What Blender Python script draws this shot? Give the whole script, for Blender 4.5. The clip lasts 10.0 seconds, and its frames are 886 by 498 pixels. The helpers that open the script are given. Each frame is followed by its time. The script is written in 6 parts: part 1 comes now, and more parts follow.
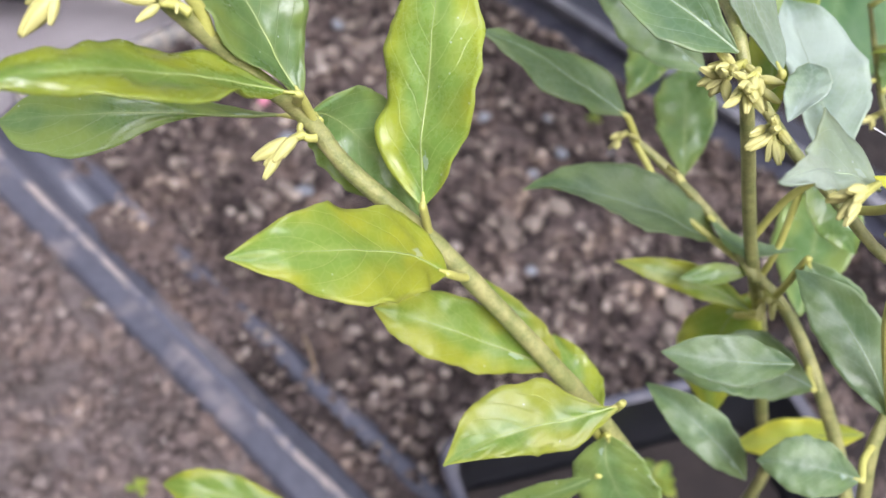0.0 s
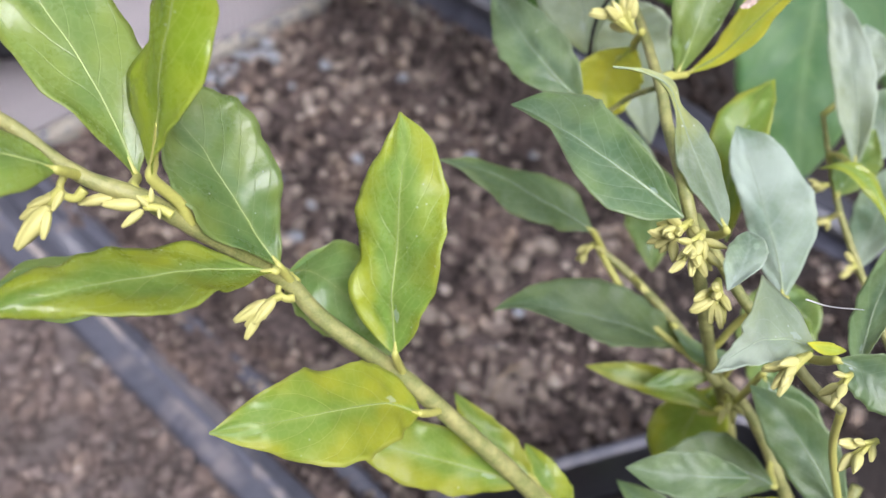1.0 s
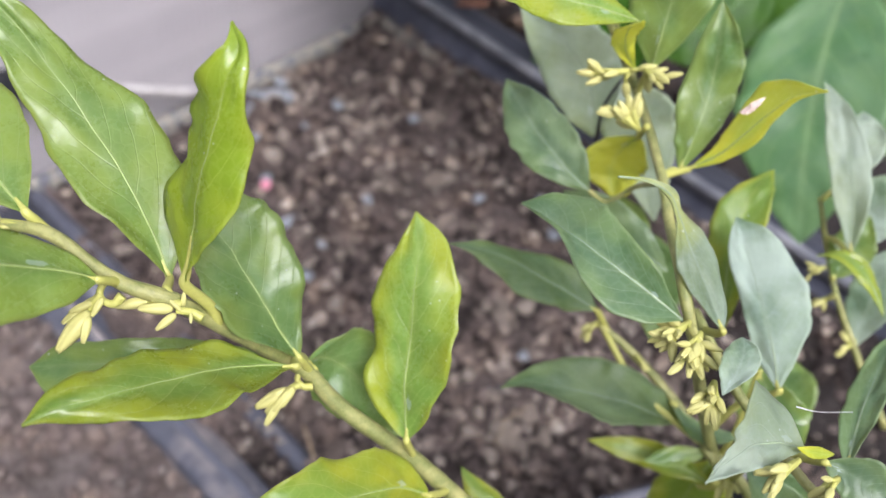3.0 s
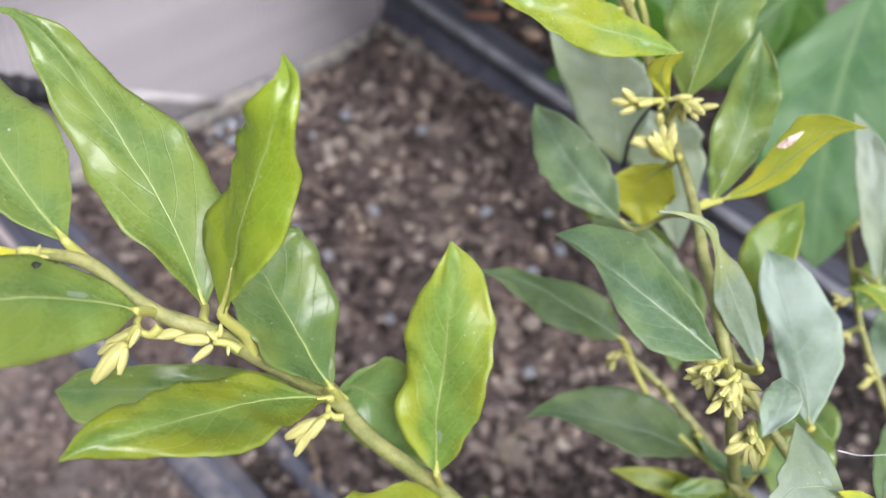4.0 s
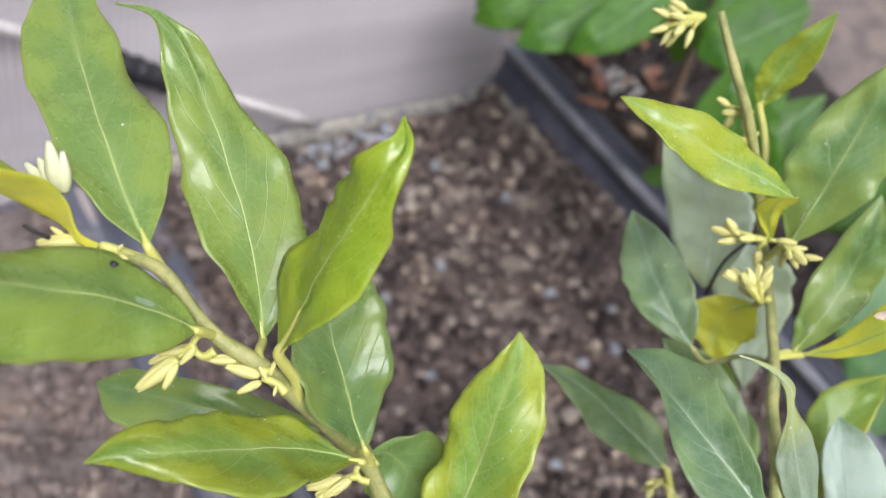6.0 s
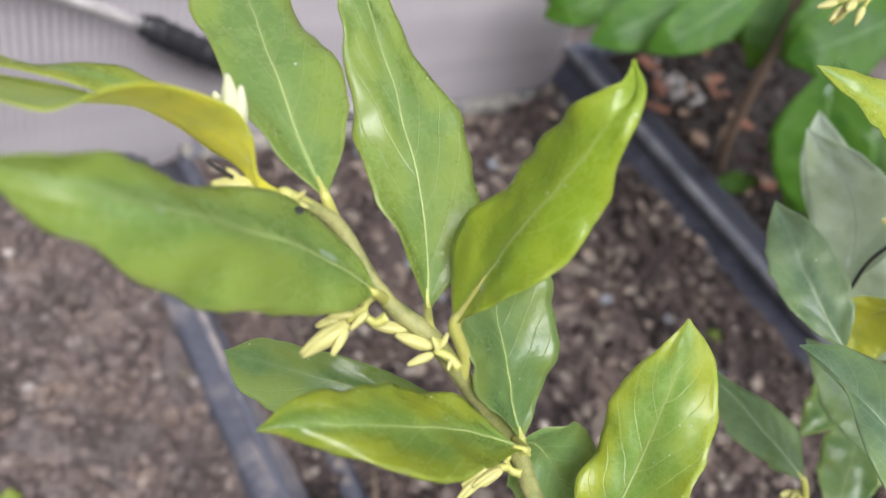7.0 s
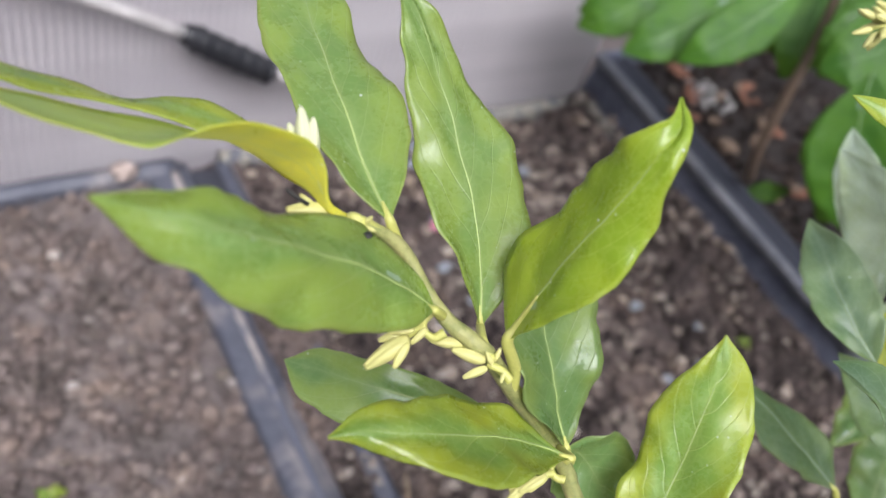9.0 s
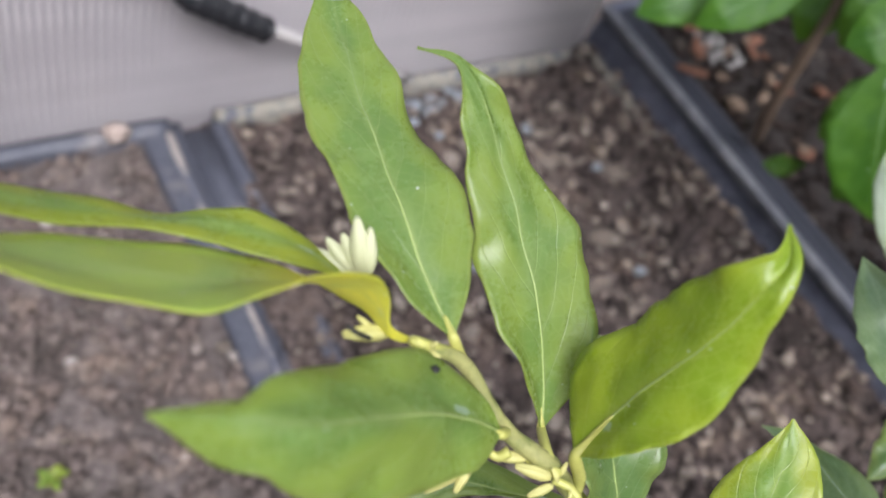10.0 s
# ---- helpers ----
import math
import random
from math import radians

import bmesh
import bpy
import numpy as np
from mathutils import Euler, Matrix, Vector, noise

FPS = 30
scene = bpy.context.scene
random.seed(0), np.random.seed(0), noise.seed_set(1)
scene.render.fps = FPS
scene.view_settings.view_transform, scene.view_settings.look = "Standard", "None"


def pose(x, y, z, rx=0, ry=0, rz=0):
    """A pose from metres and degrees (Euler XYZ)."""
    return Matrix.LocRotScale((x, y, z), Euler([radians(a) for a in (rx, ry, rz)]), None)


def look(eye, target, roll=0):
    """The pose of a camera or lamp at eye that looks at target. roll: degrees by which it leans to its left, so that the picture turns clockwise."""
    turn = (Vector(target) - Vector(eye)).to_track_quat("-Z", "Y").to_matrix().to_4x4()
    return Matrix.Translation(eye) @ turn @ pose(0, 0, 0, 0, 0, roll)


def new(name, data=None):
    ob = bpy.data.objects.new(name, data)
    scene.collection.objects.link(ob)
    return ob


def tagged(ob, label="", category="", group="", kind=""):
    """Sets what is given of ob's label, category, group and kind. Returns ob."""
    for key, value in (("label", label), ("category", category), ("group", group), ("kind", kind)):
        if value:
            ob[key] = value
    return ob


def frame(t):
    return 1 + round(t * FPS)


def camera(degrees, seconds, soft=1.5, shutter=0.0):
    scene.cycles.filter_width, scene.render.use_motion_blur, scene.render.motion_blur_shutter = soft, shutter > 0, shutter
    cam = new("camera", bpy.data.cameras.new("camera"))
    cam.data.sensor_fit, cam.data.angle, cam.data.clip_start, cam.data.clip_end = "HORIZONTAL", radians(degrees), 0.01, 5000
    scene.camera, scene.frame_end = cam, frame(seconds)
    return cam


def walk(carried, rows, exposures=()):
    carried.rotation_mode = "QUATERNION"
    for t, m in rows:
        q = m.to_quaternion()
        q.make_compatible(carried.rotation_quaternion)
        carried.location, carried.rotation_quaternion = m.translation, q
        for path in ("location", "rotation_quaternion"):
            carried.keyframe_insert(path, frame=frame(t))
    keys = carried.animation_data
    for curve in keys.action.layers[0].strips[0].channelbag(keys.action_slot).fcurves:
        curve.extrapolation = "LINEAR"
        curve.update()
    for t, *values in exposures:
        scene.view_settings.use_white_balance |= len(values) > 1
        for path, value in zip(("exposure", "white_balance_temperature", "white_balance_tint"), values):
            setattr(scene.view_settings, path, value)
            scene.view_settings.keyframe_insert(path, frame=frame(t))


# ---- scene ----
cam = camera(52.2, 10.0)
PATH = [
    (0, (-0.124, -0.137, 0.658), (0.95, 0.595, -0.862), 11.5),
    (0.5, (-0.111, -0.127, 0.682), (0.961, 0.593, -0.845), 10.9),
    (1, (-0.106, -0.124, 0.7), (0.971, 0.6, -0.821), 10.6),
    (1.5, (-0.108, -0.126, 0.709), (0.98, 0.616, -0.796), 10.7),
    (2, (-0.11, -0.129, 0.716), (0.968, 0.619, -0.794), 10.8),
    (2.5, (-0.105, -0.126, 0.719), (0.977, 0.631, -0.783), 10.6),
    (2.7, (-0.104, -0.122, 0.725), (0.982, 0.637, -0.773), 10.7),
    (4, (-0.107, -0.101, 0.726), (0.999, 0.659, -0.757), 12.5),
    (4.5, (-0.113, -0.101, 0.744), (0.996, 0.65, -0.742), 14.3),
    (5, (-0.125, -0.091, 0.734), (0.971, 0.693, -0.744), 20.4),
    (6.3, (-0.102, -0.091, 0.721), (0.931, 0.857, -0.705), 21.3),
    (6.5, (-0.105, -0.088, 0.715), (0.908, 0.867, -0.721), 21.6),
    (7, (-0.129, -0.068, 0.693), (0.894, 0.889, -0.734), 22.8),
    (7.5, (-0.132, -0.076, 0.691), (0.888, 0.889, -0.734), 23.2),
    (8, (-0.134, -0.075, 0.692), (0.861, 0.903, -0.741), 22.4),
    (8.5, (-0.134, -0.077, 0.692), (0.846, 0.907, -0.747), 21.9),
    (9, (-0.141, -0.068, 0.704), (0.836, 0.917, -0.736), 21.8),
    (9.5, (-0.146, -0.047, 0.702), (0.843, 0.917, -0.745), 22.7),
    (10, (-0.137, -0.02, 0.71), (0.83, 0.826, -0.823), 25.2),
]
walk(cam, [(t, look(eye, target, roll)) for t, eye, target, roll in PATH], [(0.0, 1.50, 6000, 21.0), (1.5, 1.28, 6050, 17.5), (4.0, 1.34, 6050, 16.5), (8.0, 1.23, 6150, 14.0), (9.3, 1.26, 6000, 14.5), (10.0, 1.16, 6050, 13.5)])
cam.data.dof.use_dof, cam.data.dof.focus_distance, cam.data.dof.aperture_fstop = True, 0.235, 11.5

# ---- light: a bright overcast day ----
world = bpy.data.worlds.new("overcast_sky")
scene.world = world
world.use_nodes = True
wn, wl = world.node_tree.nodes, world.node_tree.links
sky = wn.new("ShaderNodeTexSky")
sky.sky_type, sky.sun_disc = "NISHITA", False
sky.sun_elevation, sky.sun_rotation = radians(50), radians(200)
sky.dust_density, sky.air_density = 4.0, 1.0
pale = wn.new("ShaderNodeHueSaturation")
pale.inputs["Saturation"].default_value = 0.35
wl.new(sky.outputs[0], pale.inputs["Color"])
wl.new(pale.outputs[0], wn["Background"].inputs["Color"])
wn["Background"].inputs["Strength"].default_value = 0.118
sun = new("sun", bpy.data.lights.new("sun", "SUN"))
sun.data.energy, sun.data.angle, sun.data.color = 1.4, radians(32), (1.0, 0.96, 0.9)
sun.matrix_world = look((-0.6, -1.2, 2.2), (0.1, 0.1, 0))


# ---- materials ----
def mat(name):
    m = bpy.data.materials.new(name)
    m.use_nodes = True
    return m, m.node_tree.nodes, m.node_tree.links, m.node_tree.nodes["Principled BSDF"]


def node(nodes, kind, **inputs):
    n = nodes.new(kind)
    for key, value in inputs.items():
        n.inputs[key.replace("_", " ")].default_value = value
    return n


def ramp(nodes, links, source, *stops):
    r = nodes.new("ShaderNodeValToRGB")
    while len(r.color_ramp.elements) < len(stops):
        r.color_ramp.elements.new(0.5)
    for e, (at, c) in zip(r.color_ramp.elements, stops):
        e.position, e.color = at, (*c, 1)
    links.new(source, r.inputs[0])
    return r.outputs[0]


def mix(nodes, links, fac, a, b, mode="MIX"):
    m = nodes.new("ShaderNodeMix")
    m.data_type, m.blend_type = "RGBA", mode
    for socket, v in ((m.inputs[0], fac), (m.inputs[6], a), (m.inputs[7], b)):
        if isinstance(v, (int, float)):
            socket.default_value = v
        elif isinstance(v, tuple):
            socket.default_value = (*v, 1)
        else:
            links.new(v, socket)
    return m.outputs[2]


def noise_tex(nodes, links, scale, detail=4.0, rough=0.55, coords=None):
    n = node(nodes, "ShaderNodeTexNoise", Scale=scale, Detail=detail, Roughness=rough)
    if coords is not None:
        links.new(coords, n.inputs["Vector"])
    return n.outputs["Fac"]


def bump(nodes, links, bsdf, height, strength, distance):
    b = node(nodes, "ShaderNodeBump", Strength=strength, Distance=distance)
    links.new(height, b.inputs["Height"])
    links.new(b.outputs[0], bsdf.inputs["Normal"])


def math_node(n, l, operation, a, b=None, c=None):
    m = n.new("ShaderNodeMath")
    m.operation = operation
    for socket, v in zip(m.inputs, (a, b, c)):
        if isinstance(v, (int, float)):
            socket.default_value = v
        elif v is not None:
            l.new(v, socket)
    return m.outputs[0]


def leaf_material(name, base, pale, blotch, edge, gloss=0.30, sheen_film=0.0, glow=0.33, foot=None, lit=(0.55, 0.60, 0.05), sheen=0.5):
    """A waxy leaf: blotched ground colour, paler side veins, thin enough to let light through."""
    m, n, l, b = mat(name)
    uv = n.new("ShaderNodeUVMap")
    sep = n.new("ShaderNodeSeparateXYZ")
    l.new(uv.outputs[0], sep.inputs[0])
    geo = n.new("ShaderNodeTexCoord")
    info = n.new("ShaderNodeObjectInfo")
    wide = math_node(n, l, "MULTIPLY", info.outputs["Random"], 7.0)
    shift = node(n, "ShaderNodeVectorMath")
    shift.operation = "ADD"
    l.new(geo.outputs["Object"], shift.inputs[0])
    l.new(wide, shift.inputs[1])
    place = shift.outputs[0]
    huge = noise_tex(n, l, 26.0, 1.5, 0.5, place)
    big = noise_tex(n, l, 75.0, 1.2, 0.5, place)
    mid = noise_tex(n, l, 190.0, 2.0, 0.5, place)
    fine = noise_tex(n, l, 700.0, 3.0, 0.6, place)
    # blotches that spread from the margin inwards
    side = math_node(n, l, "ABSOLUTE", sep.outputs[1])
    reach = math_node(n, l, "MULTIPLY_ADD", side, 0.42, huge)
    reach = math_node(n, l, "MULTIPLY_ADD", big, 0.45, reach)
    col = mix(n, l, ramp(n, l, reach, (0.80, (0, 0, 0)), (1.14, (1, 1, 1))), base, blotch)
    if foot:
        col = mix(n, l, ramp(n, l, math_node(n, l, "MULTIPLY_ADD", big, 0.15, sep.outputs[0]), (0.50, (1, 1, 1)), (0.66, (0, 0, 0))), col, foot)
    deep = tuple(c * k for c, k in zip(base, (0.62, 0.78, 0.85)))
    col = mix(n, l, ramp(n, l, big, (0.34, (0.34, 0.34, 0.34)), (0.58, (0, 0, 0))), col, deep)
    # the midrib's pale flush and the rim
    col = mix(n, l, ramp(n, l, side, (0.0, (0.30, 0.30, 0.30)), (0.13, (0, 0, 0))), col, pale)
    rimmed = math_node(n, l, "MULTIPLY_ADD", big, 0.14, side)
    col = mix(n, l, ramp(n, l, rimmed, (0.99, (0, 0, 0)), (1.07, (0.4, 0.4, 0.4))), col, edge)
    # arching side veins, out of step on the two halves
    half = math_node(n, l, "GREATER_THAN", sep.outputs[1], 0.0)
    arch = math_node(n, l, "MULTIPLY_ADD", math_node(n, l, "POWER", side, 1.25), -0.36, sep.outputs[0])
    arch = math_node(n, l, "MULTIPLY_ADD", half, 0.06, arch)
    arch = math_node(n, l, "MULTIPLY_ADD", big, 0.09, arch)
    rep = math_node(n, l, "PINGPONG", math_node(n, l, "MULTIPLY", arch, 7.0), 0.5)
    vein = ramp(n, l, rep, (0.0, (0.48, 0.48, 0.48)), (0.040, (0, 0, 0)))
    col = mix(n, l, vein, col, pale)
    net = n.new("ShaderNodeTexVoronoi")
    net.feature = "DISTANCE_TO_EDGE"
    net.inputs["Scale"].default_value = 330.0
    l.new(place, net.inputs["Vector"])
    mesh_lines = ramp(n, l, net.outputs["Distance"], (0.0, (0.17, 0.17, 0.17)), (0.14, (0, 0, 0)))
    col = mix(n, l, mesh_lines, col, pale)
    col = mix(n, l, 0.14, col, ramp(n, l, mid, (0.3, (0.55, 0.6, 0.55)), (0.65, (1, 1, 1))), "MULTIPLY")
    col = mix(n, l, 0.12, col, ramp(n, l, fine, (0.25, (0.70, 0.70, 0.70)), (0.75, (1, 1, 1))), "MULTIPLY")
    tint = node(n, "ShaderNodeHueSaturation")
    vary = node(n, "ShaderNodeMapRange")
    vary.inputs[3].default_value, vary.inputs[4].default_value = 0.88, 1.16
    l.new(info.outputs["Random"], vary.inputs[0])
    l.new(vary.outputs[0], tint.inputs["Value"])
    l.new(col, tint.inputs["Color"])
    col = tint.outputs[0]
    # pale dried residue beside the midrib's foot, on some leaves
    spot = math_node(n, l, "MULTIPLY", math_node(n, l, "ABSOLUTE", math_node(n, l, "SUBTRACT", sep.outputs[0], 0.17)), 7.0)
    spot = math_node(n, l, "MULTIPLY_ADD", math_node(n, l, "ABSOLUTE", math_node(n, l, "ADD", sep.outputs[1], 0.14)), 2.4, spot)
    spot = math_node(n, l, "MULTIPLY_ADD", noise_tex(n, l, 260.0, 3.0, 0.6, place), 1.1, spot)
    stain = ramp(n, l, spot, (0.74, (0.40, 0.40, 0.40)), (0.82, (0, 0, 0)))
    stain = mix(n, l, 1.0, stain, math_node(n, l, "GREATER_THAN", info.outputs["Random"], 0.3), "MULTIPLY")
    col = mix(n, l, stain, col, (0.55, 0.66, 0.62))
    # dust specks and dried splashes
    speck = n.new("ShaderNodeTexVoronoi")
    speck.inputs["Scale"].default_value = 210.0
    l.new(place, speck.inputs["Vector"])
    dots = ramp(n, l, math_node(n, l, "MULTIPLY_ADD", fine, 0.10, speck.outputs["Distance"]), (0.07, (0.9, 0.9, 0.9)), (0.14, (0, 0, 0)))
    keep = ramp(n, l, noise_tex(n, l, 90.0, 1.0, 0.5, place), (0.50, (0, 0, 0)), (0.57, (1, 1, 1)))
    dm = mix(n, l, 1.0, dots, keep, "MULTIPLY")
    col = mix(n, l, dm, col, (0.75, 0.76, 0.7))
    # silvery film: dust plus the sky's sheen painted into the leaf colour
    if sheen_film:
        dust_sheen = math_node(n, l, "MULTIPLY_ADD", noise_tex(n, l, 260.0, 4.0, 0.65, place), 0.24, math_node(n, l, "MULTIPLY", huge, 0.96))
        dust_sheen = math_node(n, l, "MULTIPLY_ADD", sep.outputs[1], 0.09, dust_sheen)
        haze = ramp(n, l, dust_sheen, (0.46, (sheen_film * 0.12,) * 3), (0.72, (sheen_film * 1.3,) * 3))
        col = mix(n, l, haze, col, (0.50, 0.60, 0.54))
    l.new(col, b.inputs["Base Color"])
    rough = node(n, "ShaderNodeMapRange")
    rough.inputs[1].default_value, rough.inputs[2].default_value = 0.3, 0.7
    rough.inputs[3].default_value, rough.inputs[4].default_value = gloss - 0.10, gloss + 0.16
    l.new(mix(n, l, 0.35, big, fine), rough.inputs[0])
    l.new(rough.outputs[0], b.inputs["Roughness"])
    b.inputs["Specular IOR Level"].default_value = sheen
    relief = math_node(n, l, "MULTIPLY_ADD", big, 1.9, math_node(n, l, "MULTIPLY", vein, -0.5))
    relief = math_node(n, l, "MULTIPLY_ADD", mid, 0.55, relief)
    relief = math_node(n, l, "MULTIPLY_ADD", mesh_lines, -0.35, relief)
    relief = math_node(n, l, "MULTIPLY_ADD", fine, 0.10, relief)
    bump(n, l, b, relief, 0.55, 0.0006)
    thin = node(n, "ShaderNodeBsdfTranslucent")
    l.new(mix(n, l, 0.6, col, lit), thin.inputs[0])
    both = node(n, "ShaderNodeMixShader", Fac=glow)
    l.new(b.outputs[0], both.inputs[1])
    l.new(thin.outputs[0], both.inputs[2])
    l.new(both.outputs[0], n["Material Output"].inputs[0])
    return m


def plain(name, colour, rough, scale=60.0, vary=0.25, bump_by=0.0, metal=0.0, second=None, spread=(0.4, 0.65)):
    m, n, l, b = mat(name)
    co = n.new("ShaderNodeTexCoord").outputs["Object"]
    big, fine = noise_tex(n, l, scale, 4.0, 0.6, co), noise_tex(n, l, scale * 9, 3.0, 0.6, co)
    dark = tuple(c * (1 - vary) for c in colour)
    col = ramp(n, l, fine, (0.3, dark), (0.7, colour))
    if second:
        col = mix(n, l, ramp(n, l, big, (spread[0], (0, 0, 0)), (spread[1], (1, 1, 1))), col, second)
    l.new(col, b.inputs["Base Color"])
    b.inputs["Roughness"].default_value, b.inputs["Metallic"].default_value = rough, metal
    if bump_by:
        bump(n, l, b, fine, 0.6, bump_by)
    return m


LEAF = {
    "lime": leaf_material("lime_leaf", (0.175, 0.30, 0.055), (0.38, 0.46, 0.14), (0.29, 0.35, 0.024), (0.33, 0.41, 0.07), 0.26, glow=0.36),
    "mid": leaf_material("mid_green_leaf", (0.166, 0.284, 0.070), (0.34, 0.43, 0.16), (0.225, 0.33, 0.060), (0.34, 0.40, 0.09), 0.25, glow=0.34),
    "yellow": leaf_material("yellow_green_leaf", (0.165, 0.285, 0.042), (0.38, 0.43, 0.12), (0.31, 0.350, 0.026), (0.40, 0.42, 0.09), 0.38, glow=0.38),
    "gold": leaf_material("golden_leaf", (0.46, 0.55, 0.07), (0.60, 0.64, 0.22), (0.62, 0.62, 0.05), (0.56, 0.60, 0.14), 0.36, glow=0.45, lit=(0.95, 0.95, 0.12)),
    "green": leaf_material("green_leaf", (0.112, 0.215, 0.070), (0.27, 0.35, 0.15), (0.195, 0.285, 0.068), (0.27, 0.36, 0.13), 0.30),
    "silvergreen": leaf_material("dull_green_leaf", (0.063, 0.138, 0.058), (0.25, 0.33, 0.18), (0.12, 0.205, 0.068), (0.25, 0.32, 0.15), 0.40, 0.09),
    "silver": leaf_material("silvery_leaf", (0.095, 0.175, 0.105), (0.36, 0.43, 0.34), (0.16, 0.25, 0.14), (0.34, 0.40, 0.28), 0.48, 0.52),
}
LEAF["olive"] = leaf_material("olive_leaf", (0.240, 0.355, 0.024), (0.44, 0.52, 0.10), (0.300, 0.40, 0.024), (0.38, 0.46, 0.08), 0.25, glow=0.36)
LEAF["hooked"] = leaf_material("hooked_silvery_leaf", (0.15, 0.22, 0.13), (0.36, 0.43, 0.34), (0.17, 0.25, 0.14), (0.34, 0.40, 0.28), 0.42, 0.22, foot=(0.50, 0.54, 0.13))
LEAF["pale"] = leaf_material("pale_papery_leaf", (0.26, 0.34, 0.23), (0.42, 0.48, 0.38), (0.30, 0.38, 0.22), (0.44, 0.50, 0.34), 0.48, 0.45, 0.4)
# the gold foot paints daylight glowing through the arched blade
LEAF["turn"] = leaf_material("backlit_arched_leaf", (0.30, 0.47, 0.12), (0.44, 0.54, 0.20), (0.36, 0.50, 0.09), (0.46, 0.50, 0.10), 0.34, glow=0.50, foot=(0.84, 0.77, 0.07), lit=(0.97, 0.93, 0.12))
BIGLEAF = leaf_material("broad_leaf", (0.060, 0.165, 0.055), (0.24, 0.36, 0.14), (0.080, 0.195, 0.055), (0.12, 0.24, 0.07), 0.36, 0.06, 0.2)
# darker copy of the broad leaf, with overhanging foliage's shade in its colour
BIGSHADED = leaf_material("shaded_broad_leaf", (0.026, 0.092, 0.008), (0.09, 0.19, 0.03), (0.045, 0.125, 0.010), (0.06, 0.14, 0.02), 0.45, 0.0, 0.15, sheen=0.22)
LEAF["scar"] = plain("dead_leaf_tissue", (0.72, 0.56, 0.48), 0.7, 400, 0.2)
LEAF["dark"] = plain("black_speck", (0.01, 0.01, 0.01), 0.6)
RIB = plain("pale_midrib", (0.33, 0.41, 0.13), 0.45, 90, 0.2)
STEM = plain("green_stem", (0.235, 0.262, 0.085), 0.42, 160, 0.35, 0.0005, second=(0.35, 0.34, 0.13))
PETIOLE = plain("yellow_petiole", (0.46, 0.46, 0.12), 0.45, 120, 0.15)
SILK = plain("spider_silk", (0.8, 0.8, 0.8), 0.4)
BARK = plain("brown_bark", (0.24, 0.17, 0.12), 0.8, 200, 0.4, 0.001)
DUST = plain("dusty_bead", (0.36, 0.32, 0.30), 0.85, 14, 0.3, 0.0006, second=(0.105, 0.112, 0.142), spread=(0.42, 0.52))
POTRIM = plain("pot_rim_plastic", (0.070, 0.075, 0.100), 0.5, 40, 0.35, 0.0004, second=(0.12, 0.12, 0.135))
TWIG = plain("dark_twig", (0.02, 0.018, 0.016), 0.7)
BUD = plain("pale_bud", (0.54, 0.52, 0.19), 0.5, 300, 0.2)
WHITE = plain("white_flower", (0.50, 0.52, 0.32), 0.5, 300, 0.2)
RIBPALE = plain("dull_midrib", (0.30, 0.38, 0.22), 0.45, 90, 0.2)
RIBBROAD = plain("broad_midrib", (0.20, 0.32, 0.12), 0.45, 90, 0.2)
def patchy(nodes, links, colour, damp=0.45, tan=(1.3, 1.23, 1.13), coords=None):
    """Damp and dry patches a few centimetres wide."""
    patch = noise_tex(nodes, links, 19.0, 4.0, 0.6, coords)
    return mix(nodes, links, 1.0, colour, ramp(nodes, links, patch, (0.33, (damp, damp, damp)), (0.5, (0.95, 0.95, 0.97)), (0.68, tan)), "MULTIPLY")


def soil_material(name, light, dark, damp=0.45):
    m, n, l, b = mat(name)
    co = n.new("ShaderNodeTexCoord").outputs["Object"]
    grain, crumb = noise_tex(n, l, 700.0, 4.0, 0.7, co), noise_tex(n, l, 160.0, 4.0, 0.65, co)
    col = mix(n, l, ramp(n, l, crumb, (0.35, (0, 0, 0)), (0.62, (1, 1, 1))), dark, light)
    col = mix(n, l, 0.7, col, ramp(n, l, grain, (0.32, (0.3, 0.3, 0.3)), (0.68, (1.2, 1.2, 1.2))), "MULTIPLY")
    l.new(patchy(n, l, col, damp, coords=co), b.inputs["Base Color"])
    b.inputs["Roughness"].default_value = 0.95
    b.inputs["Specular IOR Level"].default_value = 0.25
    bump(n, l, b, mix(n, l, 0.5, crumb, grain), 0.9, 0.003)
    return m


SOIL = soil_material("garden_soil", (0.210, 0.166, 0.147), (0.028, 0.022, 0.022), 0.30)
def crumb_material(name, *tones):
    m, n, l, b = mat(name)
    one = n.new("ShaderNodeNewGeometry").outputs["Random Per Island"]
    co = n.new("ShaderNodeTexCoord").outputs["Object"]
    grain = noise_tex(n, l, 600.0, 4.0, 0.7, co)
    tone = ramp(n, l, one, *tones)
    tone = mix(n, l, 0.75, tone, ramp(n, l, grain, (0.3, (0.25, 0.24, 0.24)), (0.7, (1.25, 1.22, 1.2))), "MULTIPLY")
    l.new(patchy(n, l, tone, 0.6, coords=co), b.inputs["Base Color"])
    b.inputs["Roughness"].default_value = 0.95
    b.inputs["Specular IOR Level"].default_value = 0.25
    bump(n, l, b, grain, 0.9, 0.002)
    return m


